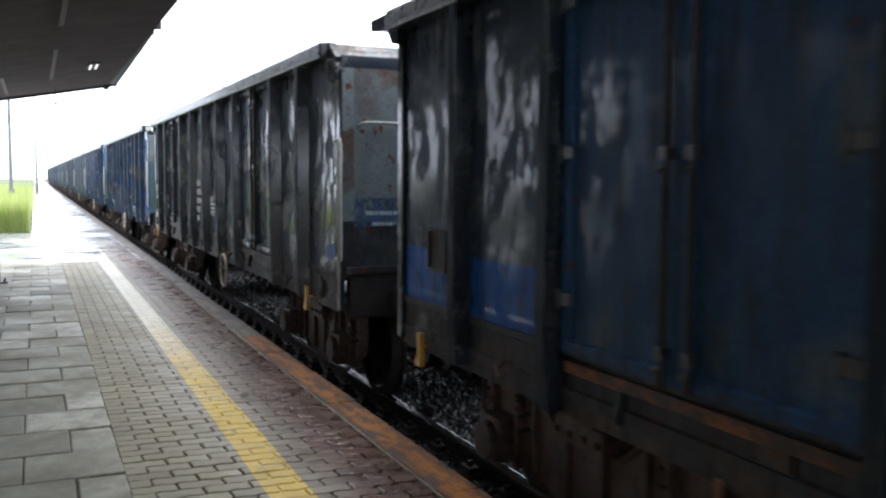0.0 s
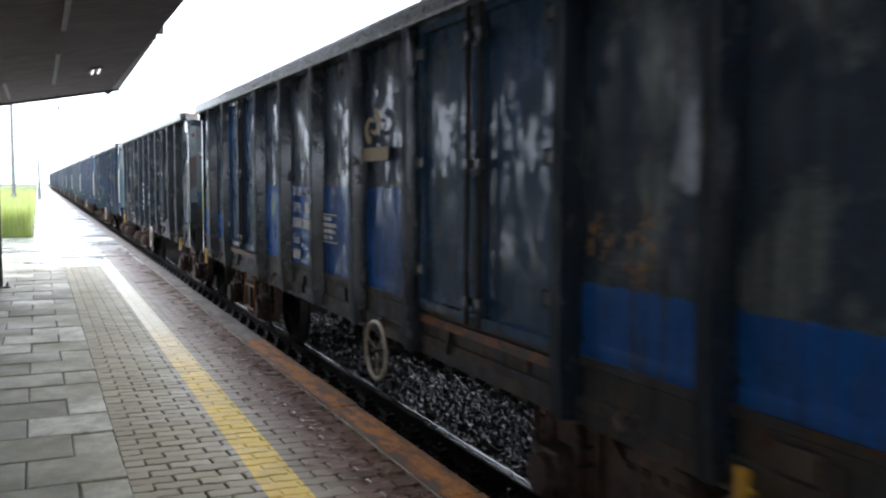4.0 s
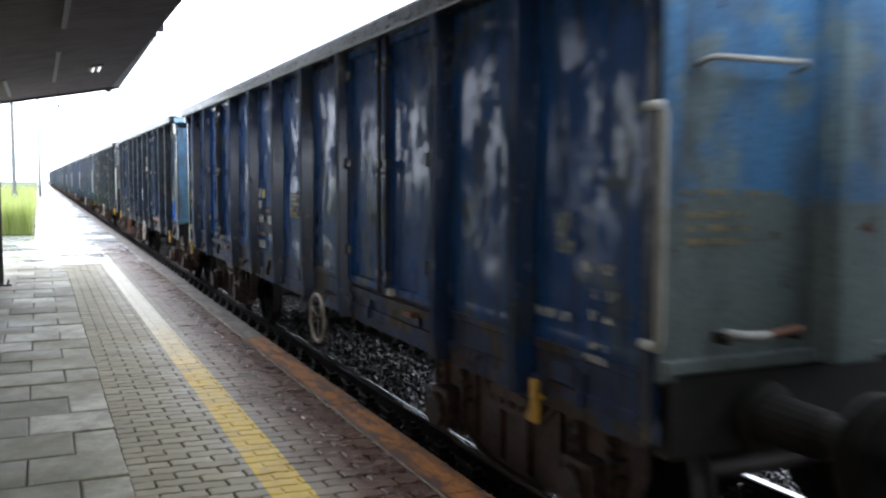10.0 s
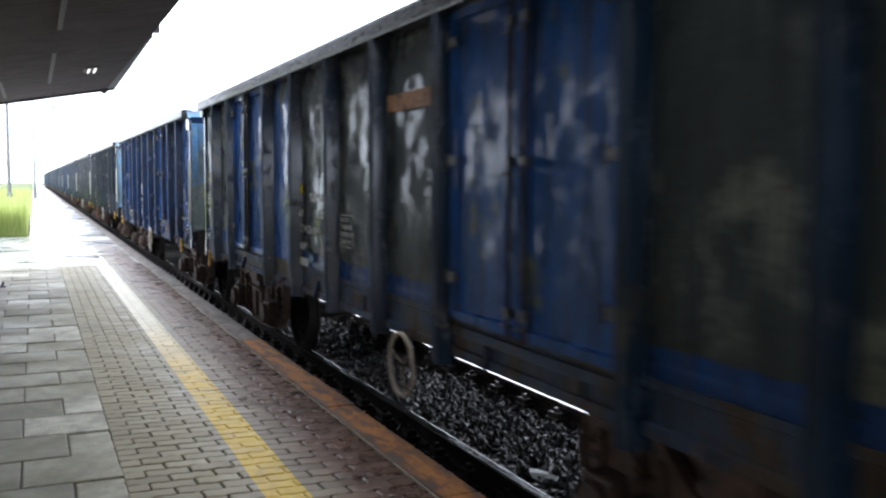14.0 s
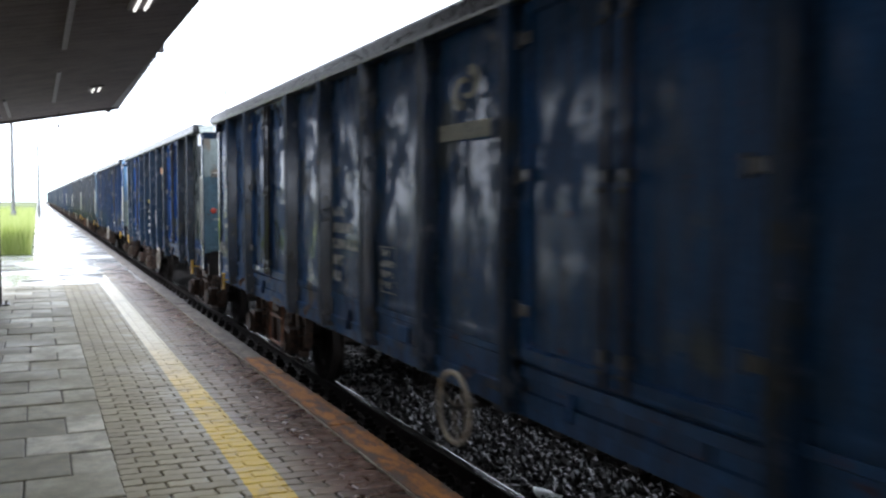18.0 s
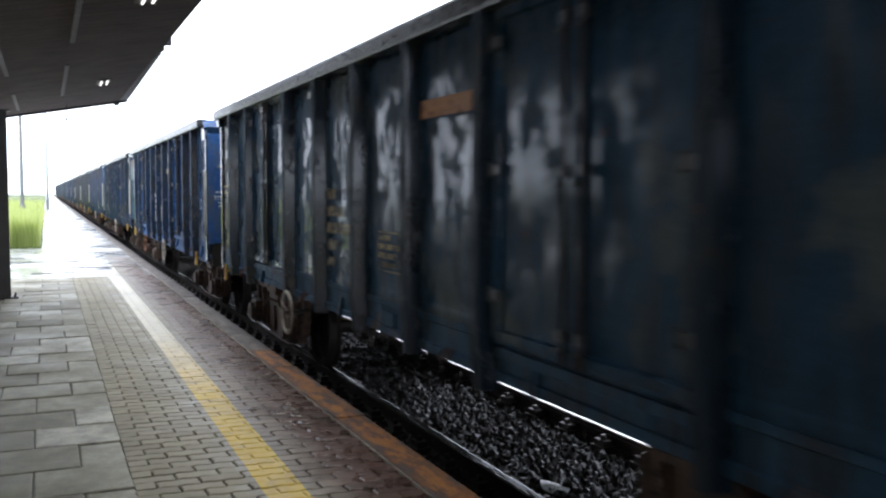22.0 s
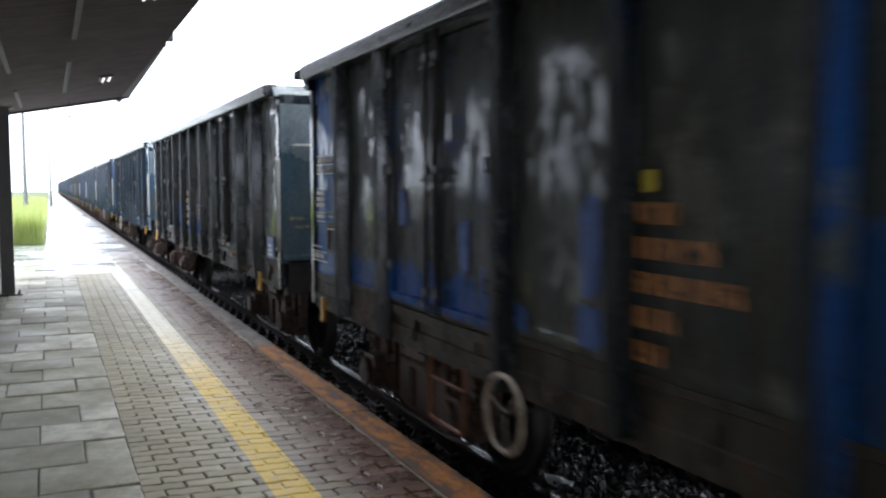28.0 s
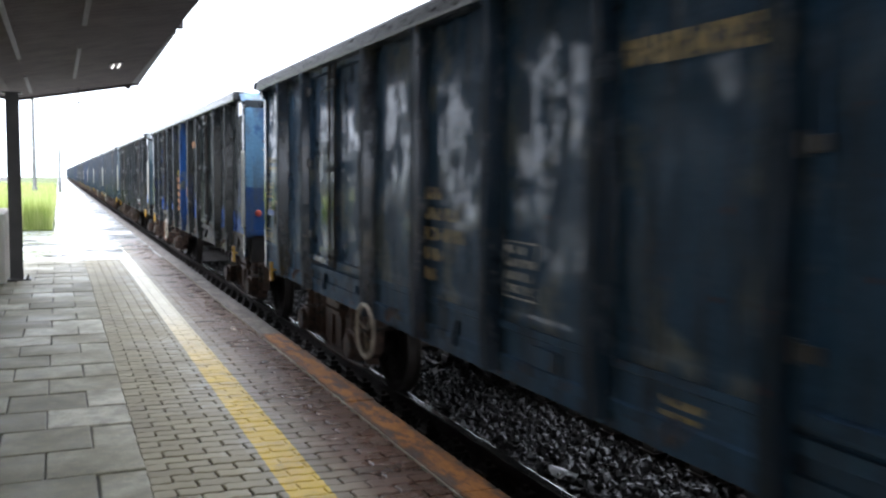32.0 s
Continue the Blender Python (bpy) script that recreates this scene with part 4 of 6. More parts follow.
def side_frame_mesh():
    """A pressed bogie side frame: a bowed beam between two axle guards."""
    bm = bmesh.new()
    out = [(-1.26, 0.60), (-1.24, 0.84), (-0.58, 0.87), (-0.42, 0.74), (-0.30, 0.66), (0.30, 0.66), (0.42, 0.74), (0.58, 0.87), (1.24, 0.84), (1.26, 0.60),
           (1.20, 0.42), (1.08, 0.36), (0.72, 0.36), (0.62, 0.30), (0.36, 0.22), (-0.36, 0.22), (-0.62, 0.30), (-0.72, 0.36), (-1.08, 0.36), (-1.20, 0.42)]
    add_prism(bm, out, "x", -0.045, 0.045)
    solid(bm)
    faces = [f for f in bm.faces if abs(f.normal.x) > 0.9]
    bmesh.ops.inset_individual(bm, faces=faces, thickness=0.022, depth=0)
    bmesh.ops.inset_individual(bm, faces=[f for f in faces if f.is_valid], thickness=0.006, depth=-0.022)
    for y in (-0.55, -0.18, 0.18, 0.55):
        add_box(bm, -0.062, 0.05, y - 0.012, y + 0.012, 0.26 + 0.14 * abs(y), 0.64 + 0.5 * max(abs(y) - 0.3, 0))
    for y in (-1.06, -0.74, 0.74, 1.06):
        add_box(bm, -0.07, 0.05, y - 0.02, y + 0.02, 0.30, 0.80, 0.004)
        for z in (0.36, 0.44, 0.52, 0.68, 0.76):
            add_box(bm, -0.085, -0.06, y - 0.013, y + 0.013, z - 0.013, z + 0.013)
    return mesh_of(bm, M_BOGIE, "side_frame")


def side_bearer_mesh():
    """Boxy spring bearer with a bolted lid over the middle of the frame."""
    bm = bmesh.new()
    add_box(bm, -0.10, 0.10, -0.24, 0.24, 0.64, 0.78, 0.012)
    add_box(bm, -0.12, 0.08, -0.17, 0.17, 0.78, 0.90, 0.01)
    for y in (-0.20, -0.07, 0.07, 0.20):
        add_box(bm, -0.125, -0.09, y - 0.016, y + 0.016, 0.69, 0.725)
    return mesh_of(bm, M_BOGIE, "side_bearer")


def stay_mesh():
    bm = bmesh.new()
    add_tube(bm, [(-0.02, -1.08, 0.29), (-0.02, -0.72, 0.25), (-0.02, 0.72, 0.25), (-0.02, 1.08, 0.29)], 0.018, 6)
    return mesh_of(bm, M_BOGIE, "stay_bar")


def hanger_mesh():
    """Brake hanger with its block against the tread."""
    bm = bmesh.new()
    add_tube(bm, [(0, 0, 0.78), (0.0, 0.02, 0.55), (0, 0.0, 0.36)], 0.017, 6)
    add_prism(bm, [(0.03, 0.30), (0.075, 0.34), (0.085, 0.46), (0.075, 0.58), (0.03, 0.62), (0.01, 0.46)], "x", -0.045, 0.045)
    return mesh_of(solid(bm), M_BOGIE, "brake_hanger")


def spring_mesh():
    bm = bmesh.new()
    pts = [(0.055 * math.cos(k * 0.7854), 0.055 * math.sin(k * 0.7854), 0.026 * k / 2.2) for k in range(0, 21)]
    add_tube(bm, pts, 0.014, 5)
    return mesh_of(bm, M_DARK, "spring", True)


def axle_box_mesh():
    bm = bmesh.new()
    add_box(bm, -0.11, 0.05, -0.14, 0.14, -0.13, 0.15, 0.02)
    add_lathe(bm, [(0.115, -0.16), (0.125, -0.14), (0.125, -0.10)], pose(0, 0, 0, 0, 90, 0), 16)
    return mesh_of(bm, M_BOGIE, "axle_box")


def buffer_meshes():
    turn = pose(0, 0, 0, 90, 0, 0)      # the buffer's axis runs along -y
    bm = bmesh.new()
    add_lathe(bm, [(0.16, 0.0), (0.16, 0.03), (0.115, 0.05), (0.105, 0.36), (0.085, 0.37), (0.08, 0.58)], turn, 20)
    a = mesh_of(solid(bm), M_DARK, "buffer_housing")
    bm = bmesh.new()
    add_lathe(bm, [(0.08, 0.57), (0.20, 0.575), (0.235, 0.59), (0.225, 0.61), (0.10, 0.625), (0.01, 0.628)], turn, 24)
    return a, mesh_of(solid(bm), M_DARK, "buffer_head")


def build_wagon():
    root = new("open_wagon")
    side, end, trim, low, face_paint = PAINT["bright_blue"]

    def use(me, m):
        if not me.materials:
            me.materials.append(m)
        return me

    # floor and underframe
    part("floor", box(-1.43, 1.43, 0.03, BODY - 0.03, FLOOR - 0.06, FLOOR, 0), M_SOLE, root)
    for s in (-1, 1):
        bm = bmesh.new()
        add_prism(bm, [(s * 1.42, SILL + 0.045), (s * 1.472, SILL + 0.045), (s * 1.472, SILL + 0.10), (s * 1.455, SILL + 0.11), (s * 1.455, FLOOR - 0.05), (s * 1.468, FLOOR - 0.04), (s * 1.468, FLOOR), (s * 1.38, FLOOR), (s * 1.38, FLOOR - 0.03), (s * 1.44, FLOOR - 0.03), (s * 1.44, SILL + 0.10), (s * 1.42, SILL + 0.10)], "y", 0.02, BODY - 0.02)
        part("sill", solid(bm), low, root, "grimy pressed steel sill")
    for s in (-1, 1):
        for k, y in enumerate((0.55, 1.65, 2.7, 3.55, 4.65, 5.8, 6.95, 8.1, 9.2, 10.05, 11.1, 12.2)):
            bm = bmesh.new()
            xo = s * 1.470
            if k % 3 == 0:
                add_prism(bm, [(xo - s * 0.02, SILL + 0.20), (xo + s * 0.008, SILL + 0.20), (xo + s * 0.035, SILL + 0.09), (xo + s * 0.035, SILL + 0.04), (xo - s * 0.02, SILL + 0.04)], "y", y - 0.012, y + 0.012)
                part("sill_bracket", solid(bm), low, root)
            elif k % 3 == 1:
                add_tube(bm, [(xo, y - 0.05, SILL + 0.12), (xo + s * 0.05, y - 0.05, SILL + 0.08), (xo + s * 0.06, y, SILL + 0.03), (xo + s * 0.05, y + 0.05, SILL + 0.08), (xo, y + 0.05, SILL + 0.12)], 0.011, 6)
                part("rope_hook", bm, M_BOGIE, root)
            else:
                add_box(bm, min(xo - s * 0.02, xo + s * 0.004), max(xo - s * 0.02, xo + s * 0.004), y - 0.14, y + 0.14, SILL + 0.11, SILL + 0.22, 0.003)
                part("card_holder", bm, low, root)
    part("centre_sill", box(-0.22, 0.22, 0.1, BODY - 0.1, 0.88, FLOOR - 0.06, 0.01), M_DARK, root)
    for y0 in (0.0, BODY - 0.12):
        part("headstock", box(-1.40, 1.40, y0, y0 + 0.12, 0.90, FLOOR - 0.01, 0.015), M_DARK, root)
    beam = mesh_of(box(-1.40, 1.40, 0, 0.08, 1.0, FLOOR - 0.06), M_DARK, "cross_member")
    for y0 in (3.6, 4.7, 5.8, 6.9, 8.0, 9.1):
        put("cross_member", beam, root, pose(0, y0, 0))
    bm = bmesh.new()
    add_lathe(bm, [(0.02, -0.52), (0.14, -0.46), (0.16, -0.40), (0.16, 0.40), (0.14, 0.46), (0.02, 0.52)], pose(0.55, 6.9, 0.80, 90, 0, 0), 16)
    part("air_tank", bm, M_DARK, root)
    bm = bmesh.new()
    add_tube(bm, [(-1.30, 0.3, 1.06), (-1.30, 5.9, 1.04), (-1.30, BODY - 0.3, 1.06)], 0.018, 6)
    add_tube(bm, [(-0.4, 2.9, 0.62), (-0.1, 6.3, 0.75), (0.2, 9.9, 0.62)], 0.03, 6)
    part("brake_pipe", bm, M_DARK, root)

    # sides
    leafs = use(leaf_mesh(0.885), side)
    hinge, lock, keeper = hinge_mesh(), lockbar_mesh(), keeper_mesh()
    bm = bmesh.new()
    add_prism(bm, [(-0.040, -0.022), (0.036, -0.025), (0.043, 0.0), (0.015, 0.025), (-0.036, 0.022)], "x", -0.095, -0.05)
    latch = mesh_of(solid(bm), M_GRAB, "latch")
    catch = mesh_of(box(-0.09, -0.02, -0.07, 0.07, -0.02, 0.02, 0.006), M_RUST, "catch")
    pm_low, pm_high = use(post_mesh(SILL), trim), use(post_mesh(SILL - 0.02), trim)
    for me in (pm_low, pm_high):            # posts are darker than the sheets; outer faces dull, flanks and corners slick
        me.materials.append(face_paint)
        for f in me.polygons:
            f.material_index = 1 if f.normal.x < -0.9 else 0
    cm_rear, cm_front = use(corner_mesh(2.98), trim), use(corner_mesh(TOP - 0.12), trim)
    bm = bmesh.new()
    add_prism(bm, [(0.0, 2.90), (0.0, 2.985), (0.27, TOP), (0.30, TOP), (0.30, 2.90)], "x", -0.045, 0.02)
    gusset = use(mesh_of(solid(bm), None, "corner_gusset"), trim)
    fields = [(a, b) for a, b in zip(POSTS, POSTS[1:]) if (a, b) not in DOORS]
    sheets = {(a, b): use(panel_mesh(b - a, int(a * 10)), side) for a, b in fields}
    rail_bm = bmesh.new()
    add_box(rail_bm, -0.120, 0.03, 0.28, FRONT + 0.03, TOP - 0.135, TOP, 0.022)
    rail_me = use(mesh_of(rail_bm, None, "top_rail"), M_TOPRAIL)
    for s in (-1, 1):
        flip = Matrix.Diagonal((-s, 1, 1, 1))
        base = Matrix.Translation((-SHEET, 0, 0))
        for (a, b), me in sheets.items():
            put("side_panel", me, root, flip @ base @ pose(0, a, 0))
        for i, y in enumerate(POSTS):
            if y in (POSTS[0], POSTS[-1]):
                put("corner_post", cm_rear if y == POSTS[0] else cm_front, root, flip @ base @ pose(0, y, 0), "flat corner angle")
                continue
            put("side_post", pm_high if y in (2.15, 4.10, 8.66, 10.61) else pm_low, root, flip @ base @ pose(0, y, 0))
        put("top_rail", rail_me, root, flip @ base)
        put("corner_gusset", gusset, root, flip @ base)
        for a, b in DOORS:
            door = put("door", leafs, root, flip @ base @ pose(0, a + 0.09, 0))
            two = put("door", leafs, root, flip @ base @ pose(0, a + 0.975, 0))
            for ob, yy in ((door, 0.05), (two, 0.835)):
                for z in (1.52, 2.22, 2.92):
                    put("hinge", hinge, ob, pose(0, yy, z))
            for ob, yy in ((door, 0.80), (two, 0.08)):
                put("lock_bar", lock, ob, pose(0, yy, 0))
                for z in (1.40, 2.2, 2.93):
                    put("keeper", keeper, ob, pose(0, yy, z))
            put("latch", latch, door, pose(0, 0.72, 1.29))
            put("catch", catch, door, pose(0, 0.38, 1.18))

    for a, b in DOORS:
        part("threshold", box(-1.488, -1.455, a + 0.10, b - 0.10, 1.165, 1.225, 0.006), low, root)

    # rear end wall: upright sheet, recess shade as a dark-painted lip, leaning top flap, two deep ribs
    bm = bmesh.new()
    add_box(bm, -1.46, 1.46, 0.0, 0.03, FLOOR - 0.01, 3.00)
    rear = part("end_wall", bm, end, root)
    part("lip", box(-1.46, 1.46, 0.022, 0.05, 3.00, 3.105), trim, rear, "lip under the top flap, recess shade in dark paint")
    bm = bmesh.new()
    add_prism(bm, [(0.075, 3.095), (0.27, TOP - 0.01), (0.30, TOP - 0.03), (0.105, 3.085)], "x", -1.50, 1.50)
    part("top_flap", solid(bm), end, root, "leaning top flap of the end wall")
    for xx in (-0.49, 0.49):
        part("rib", box(xx - 0.13, xx + 0.13, -0.16, 0.0, FLOOR, 2.97, 0.02), end, rear)
    part("lower_rib", box(-1.44, 1.44, -0.035, 0.0, FLOOR, FLOOR + 0.06, 0.01), end, rear)
    for xx in (-1.47, 1.47):
        part("corner_angle", box(min(xx, xx * 0.93), max(xx, xx * 0.93), -0.012, -0.001, FLOOR - 0.03, 3.0, 0.003), end, rear)
    for s in (-1, 1):
        bm = bmesh.new()
        xx = s * 1.50
        add_tube(bm, [(xx, 0.05, 1.41), (xx + s * 0.01, -0.05, 1.41), (xx + s * 0.015, -0.075, 1.44), (xx + s * 0.015, -0.075, 2.37), (xx + s * 0.01, -0.05, 2.40), (xx, 0.05, 2.40)], 0.022, 8)
        part("corner_handrail", bm, M_GRAB, rear, "worn vertical corner handrail", smooth=True)
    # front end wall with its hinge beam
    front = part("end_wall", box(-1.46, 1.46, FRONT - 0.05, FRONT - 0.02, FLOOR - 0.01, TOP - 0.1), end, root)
    for xx in (-0.9, 0.0, 0.9):
        part("rib", box(xx - 0.06, xx + 0.06, FRONT - 0.02, FRONT + 0.05, FLOOR, TOP - 0.2, 0.012), end, front)
    bm = bmesh.new()
    add_prism(bm, [(FRONT - 0.10, TOP), (BODY + 0.40, TOP - 0.005), (BODY + 0.40, TOP - 0.08), (FRONT + 0.10, TOP - 0.12), (FRONT + 0.02, TOP - 0.22), (FRONT - 0.10, TOP - 0.24)], "x", -1.53, 1.53)
    part("hinge_beam", solid(bm), trim, root, "overhanging beam of the tipping end")
    # card holder on the first sheet at the front
    bm = box(-1.492, -1.460, 11.90, 12.18, 1.50, 1.77)
    face = [f for f in bm.faces if f.normal.x < -0.9]
    bmesh.ops.inset_individual(bm, faces=face, thickness=0.028, depth=0)
    bmesh.ops.inset_individual(bm, faces=[f for f in face if f.is_valid], thickness=0.004, depth=-0.016)
    part("label_holder", bm, M_DARK, root, "dark sheet-metal label holder")

    # buffers, couplings, levers
    bh, bd = buffer_meshes()
    for s in (-0.875, 0.875):
        for m in (pose(s, 0, 1.05), pose(s, BODY, 1.05, 0, 0, 180)):
            hs = put("buffer", bh, root, m)
            put("buffer_head", bd, hs)
    for m in (pose(0, 0, 1.0), pose(0, BODY, 1.0, 0, 0, 180)):
        bm = bmesh.new()
        add_tube(bm, [(0, 0, 0.02), (0, -0.30, 0.02), (0, -0.40, 0.08), (0, -0.36, 0.14)], 0.035, 8)
        add_tube(bm, [(0, -0.34, 0.06), (0.04, -0.5, -0.12), (0, -0.62, -0.05)], 0.022, 6)
        part("coupling", bm, M_DARK, root, m=m)
        bm = bmesh.new()
        add_tube(bm, [(0.35, 0, 0.0), (0.36, -0.12, -0.06), (0.34, -0.22, -0.28), (0.28, -0.33, -0.40), (0.20, -0.45, -0.34)], 0.022, 7)
        part("brake_hose", bm, M_DARK, root, m=m, smooth=True)
    for y in (0.92, 12.22):
        bm = bmesh.new()
        add_prism(bm, [(y - 0.030, 1.08), (y + 0.026, 1.08), (y + 0.018, 0.985), (y + 0.022, 0.93), (y + 0.060, 0.885), (y + 0.050, 0.86), (y - 0.030, 0.86), (y - 0.034, 0.93), (y - 0.022, 0.985)], "x", -1.535, -1.505)
        add_tube(bm, [(-1.52, y, 0.985), (-1.40, y, 0.985)], 0.012, 6)
        solid(bm)
        part("brake_lever", bm, M_YELLOW, root, "yellow brake changeover lever")
        part("data_plate", box(-1.474, -1.45, y - 0.30, y - 0.10, 1.10, 1.20), low, root)

    # bogies
    bearer, stay, hanger = side_bearer_mesh(), stay_mesh(), hanger_mesh()
    frame_me, spring, abox, wset = side_frame_mesh(), spring_mesh(), axle_box_mesh(), wheelset_mesh()
    for yb in (1.88, BODY - 1.88):
        bog = part("bogie", box(-0.95, 0.95, -0.16, 0.16, 0.52, 0.80, 0.02), M_BOGIE, root, m=pose(0, yb, 0))
        for s in (-1.06, 1.06):
            put("side_frame", frame_me, bog, pose(s, 0, 0, 0, 0, 0 if s < 0 else 180))
            put("side_bearer", bearer, bog, pose(s, 0, 0, 0, 0, 0 if s < 0 else 180))
            put("stay_bar", stay, bog, pose(s * 1.07, 0, 0))
            for ys, rz in ((-0.36, 180), (0.36, 0)):
                put("brake_hanger", hanger, bog, pose(s * 0.72, ys, 0, 0, 0, rz))
            for ya in (-0.90, 0.90):
                put("axle_box", abox, bog, pose(s * 1.06 if s < 0 else s * 1.06, ya, 0.46, 0, 0, 0 if s < 0 else 180))
            for ys in (-1.10, -0.70, 0.70, 1.10):
                put("spring", spring, bog, pose(s * 1.02, ys, 0.50))
        for ya in (-0.90, 0.90):
            put("wheelset", wset, bog, pose(0, ya, 0.455))
    tagged(root, "coal wagon", "wagon", "wagons of the freight train")
    return root


def recolour(root, key):
    change = dict(zip(PAINT["bright_blue"], PAINT[key]))
    for o in root.children_recursive:
        for sl in o.material_slots:
            if sl.material in change:
                other = change[sl.material]
                sl.link = "OBJECT"
                sl.material = other


def repaint(root, kind, y0, y1, material):
    """Gives the near-side sheets or doors between y0 and y1 a paint of their own."""
    for o in root.children:
        if o.name.startswith(kind) and o.matrix_basis.translation.x < 0 and y0 <= o.matrix_basis.translation.y <= y1:
            o.material_slots[0].link = "OBJECT"
            o.material_slots[0].material = material


def handwheel(root, y):
    bm = bmesh.new()
    pts = [(-1.63, 0.205 * math.cos(k * 6.2832 / 28), 0.205 * math.sin(k * 6.2832 / 28)) for k in range(29)]
    add_tube(bm, pts, 0.015, 7)
    for k in range(3):
        c, s = math.cos(k * 2.0944 + 0.4), math.sin(k * 2.0944 + 0.4)
        add_tube(bm, [(-1.62, 0, 0), (-1.63, 0.20 * c, 0.20 * s)], 0.006, 5)
    spindle = bmesh.new()
    add_tube(spindle, [(-1.645, 0, 0), (-1.40, 0, 0.01)], 0.016, 7)
    wheel = part("handwheel", bm, M_RINGW, root, "round brake handwheel", pose(0, y, 0.895), True)
    part("spindle", spindle, M_DARK, wheel)


def skirt(root, key):
    """A deeper lower web under the sills, patched with welded plates."""
    low = PAINT[key][3]
    for s in (-1, 1):
        bm = bmesh.new()
        xa = sorted((s * 1.452, s * 1.462))
        add_box(bm, xa[0], xa[1], 0.10, BODY - 0.10, 0.945, 1.06)
        part("sill_skirt", bm, low, root, "grimy lower web of the sill")


def stirrup(root, y):
    bm = bmesh.new()
    add_tube(bm, [(-1.54, y - 0.26, 1.0), (-1.55, y - 0.26, 0.62), (-1.55, y - 0.24, 0.595), (-1.55, y + 0.24, 0.595), (-1.55, y + 0.26, 0.62), (-1.54, y + 0.26, 1.0)], 0.014, 6)
    add_tube(bm, [(-1.54, y - 0.25, 0.86), (-1.54, y + 0.25, 0.86)], 0.011, 6)
    part("foot_stirrup", bm, M_RUST, root, "rusty orange foot stirrup")


def row_mark(root, material, x, y, z, w, h, end=False, label=""):
    """A row of plain bars that stands for small lettering; it runs back along the side, or across on the end."""
    rnd = random.Random(int(1000 * (w + h + abs(y) + z)))
    bm, u, run = bmesh.new(), 0.0, 0
    while u < w - 0.2 * h:
        c = min(h * rnd.uniform(0.50, 0.72), w - u)
        add_box(bm, *((u, u + c, -0.003, 0) if end else (-0.003, 0, -u - c, -u)), -h, 0)
        run += 1
        u += c + h * (0.62 if run % 4 == 0 else 0.30)
    tagged(part("lettering_bar", bm, material, root, label, pose(x, y, z)), kind="stuff")


def plain_bar(root, material, x, y, z, w, h, label=""):
    part("lettering_bar", box(-0.003, 0, -w, 0, -h, 0), material, root, label, pose(x, y, z))


def letters(text, parent, size, m, material):
    c = bpy.data.curves.new("lettering", "FONT")
    c.body = text
    c.size = size
    c.extrude = 0.0015
    c.materials.append(material)
    return put("lettering", c, parent, m)


SIDE_X = -SHEET - 0.029     # just proud of the bulged side sheets
TEXT_TURN = Matrix(((0, 0, -1, 0), (-1, 0, 0, 0), (0, 1, 0, 0), (0, 0, 0, 1)))


def number_block(root, y, z, rows, size, material):
    for i, (txt, w) in enumerate(rows):
        zz = z - i * size * 1.62
        if txt:
            letters(txt, root, size * 1.38, Matrix.Translation((SIDE_X - 0.004, y, zz - size)) @ TEXT_TURN, material)
        if w:
            row_mark(root, material, SIDE_X - 0.002, y - (size * 0.92 * len(txt) if txt else 0.0), zz, w, size)


def rule_mark(root, material, y, z, w, h=0.008):
    part("ruled_line", box(-0.003, 0, -w, 0, -h, 0), material, root, "", pose(SIDE_X - 0.002, y, z))


def table_mark(root, y, z, w, h, material):
    """A framed box of small figures: bold rules above and below, thin uprights, dense rows between."""
    rule_mark(root, material, y, z, w, 0.011)
    rule_mark(root, material, y, z - h + 0.010, w, 0.010)
    for u in (0.0, w - 0.006):
        part("ruled_line", box(-0.003, 0, -0.006, 0, -h + 0.012, -0.012), M_CREAM if material is M_CREAM else M_FADED, root, "", pose(SIDE_X - 0.002, y - u, z))
    step = (h - 0.03) / 4
    for k in range(4):
        row_mark(root, material, SIDE_X - 0.002, y - 0.02, z - 0.025 - k * step, w * (0.55, 0.88, 0.80, 0.70)[k], 0.62 * step)


def load_table(root, material, rnd, z=2.22):
    """The load limit grid on the first panel at the front: a ruled head, rows of figures and a framed foot."""
    y, x = 12.50, SIDE_X - 0.002
    for d in (0.0, 0.08, 0.16):
        rule_mark(root, material, y, z - d, 0.62, 0.009)
    for d, w in ((0.022, 0.50), (0.102, 0.56)):
        row_mark(root, M_CREAM, x, y - 0.03, z - d, w, 0.042)
    rule_mark(root, material, y + 0.02, z - 0.30, 0.34)
    for k in range(3):
        row_mark(root, material, x, y + 0.01, z - 0.325 - k * 0.055, rnd.uniform(0.20, 0.30), 0.036)
    for d in (0.52, 0.60):
        rule_mark(root, material, y + 0.02, z - d, 0.27)
    row_mark(root, material, x, y + 0.01, z - 0.540, 0.24, 0.040)
    for d, w in ((0.55, 0.28), (0.66, 0.26)):
        rule_mark(root, material, y - 0.33, z - d, w)
        row_mark(root, M_CREAM, x, y - 0.34, z - d + 0.05, 0.17, 0.030)
    for d, w in ((0.84, 0.26), (0.885, 0.41), (0.970, 0.41)):
        rule_mark(root, material, y + 0.13, z - d, w, 0.010)
    row_mark(root, material, x, y + 0.10, z - 0.905, 0.30, 0.045)


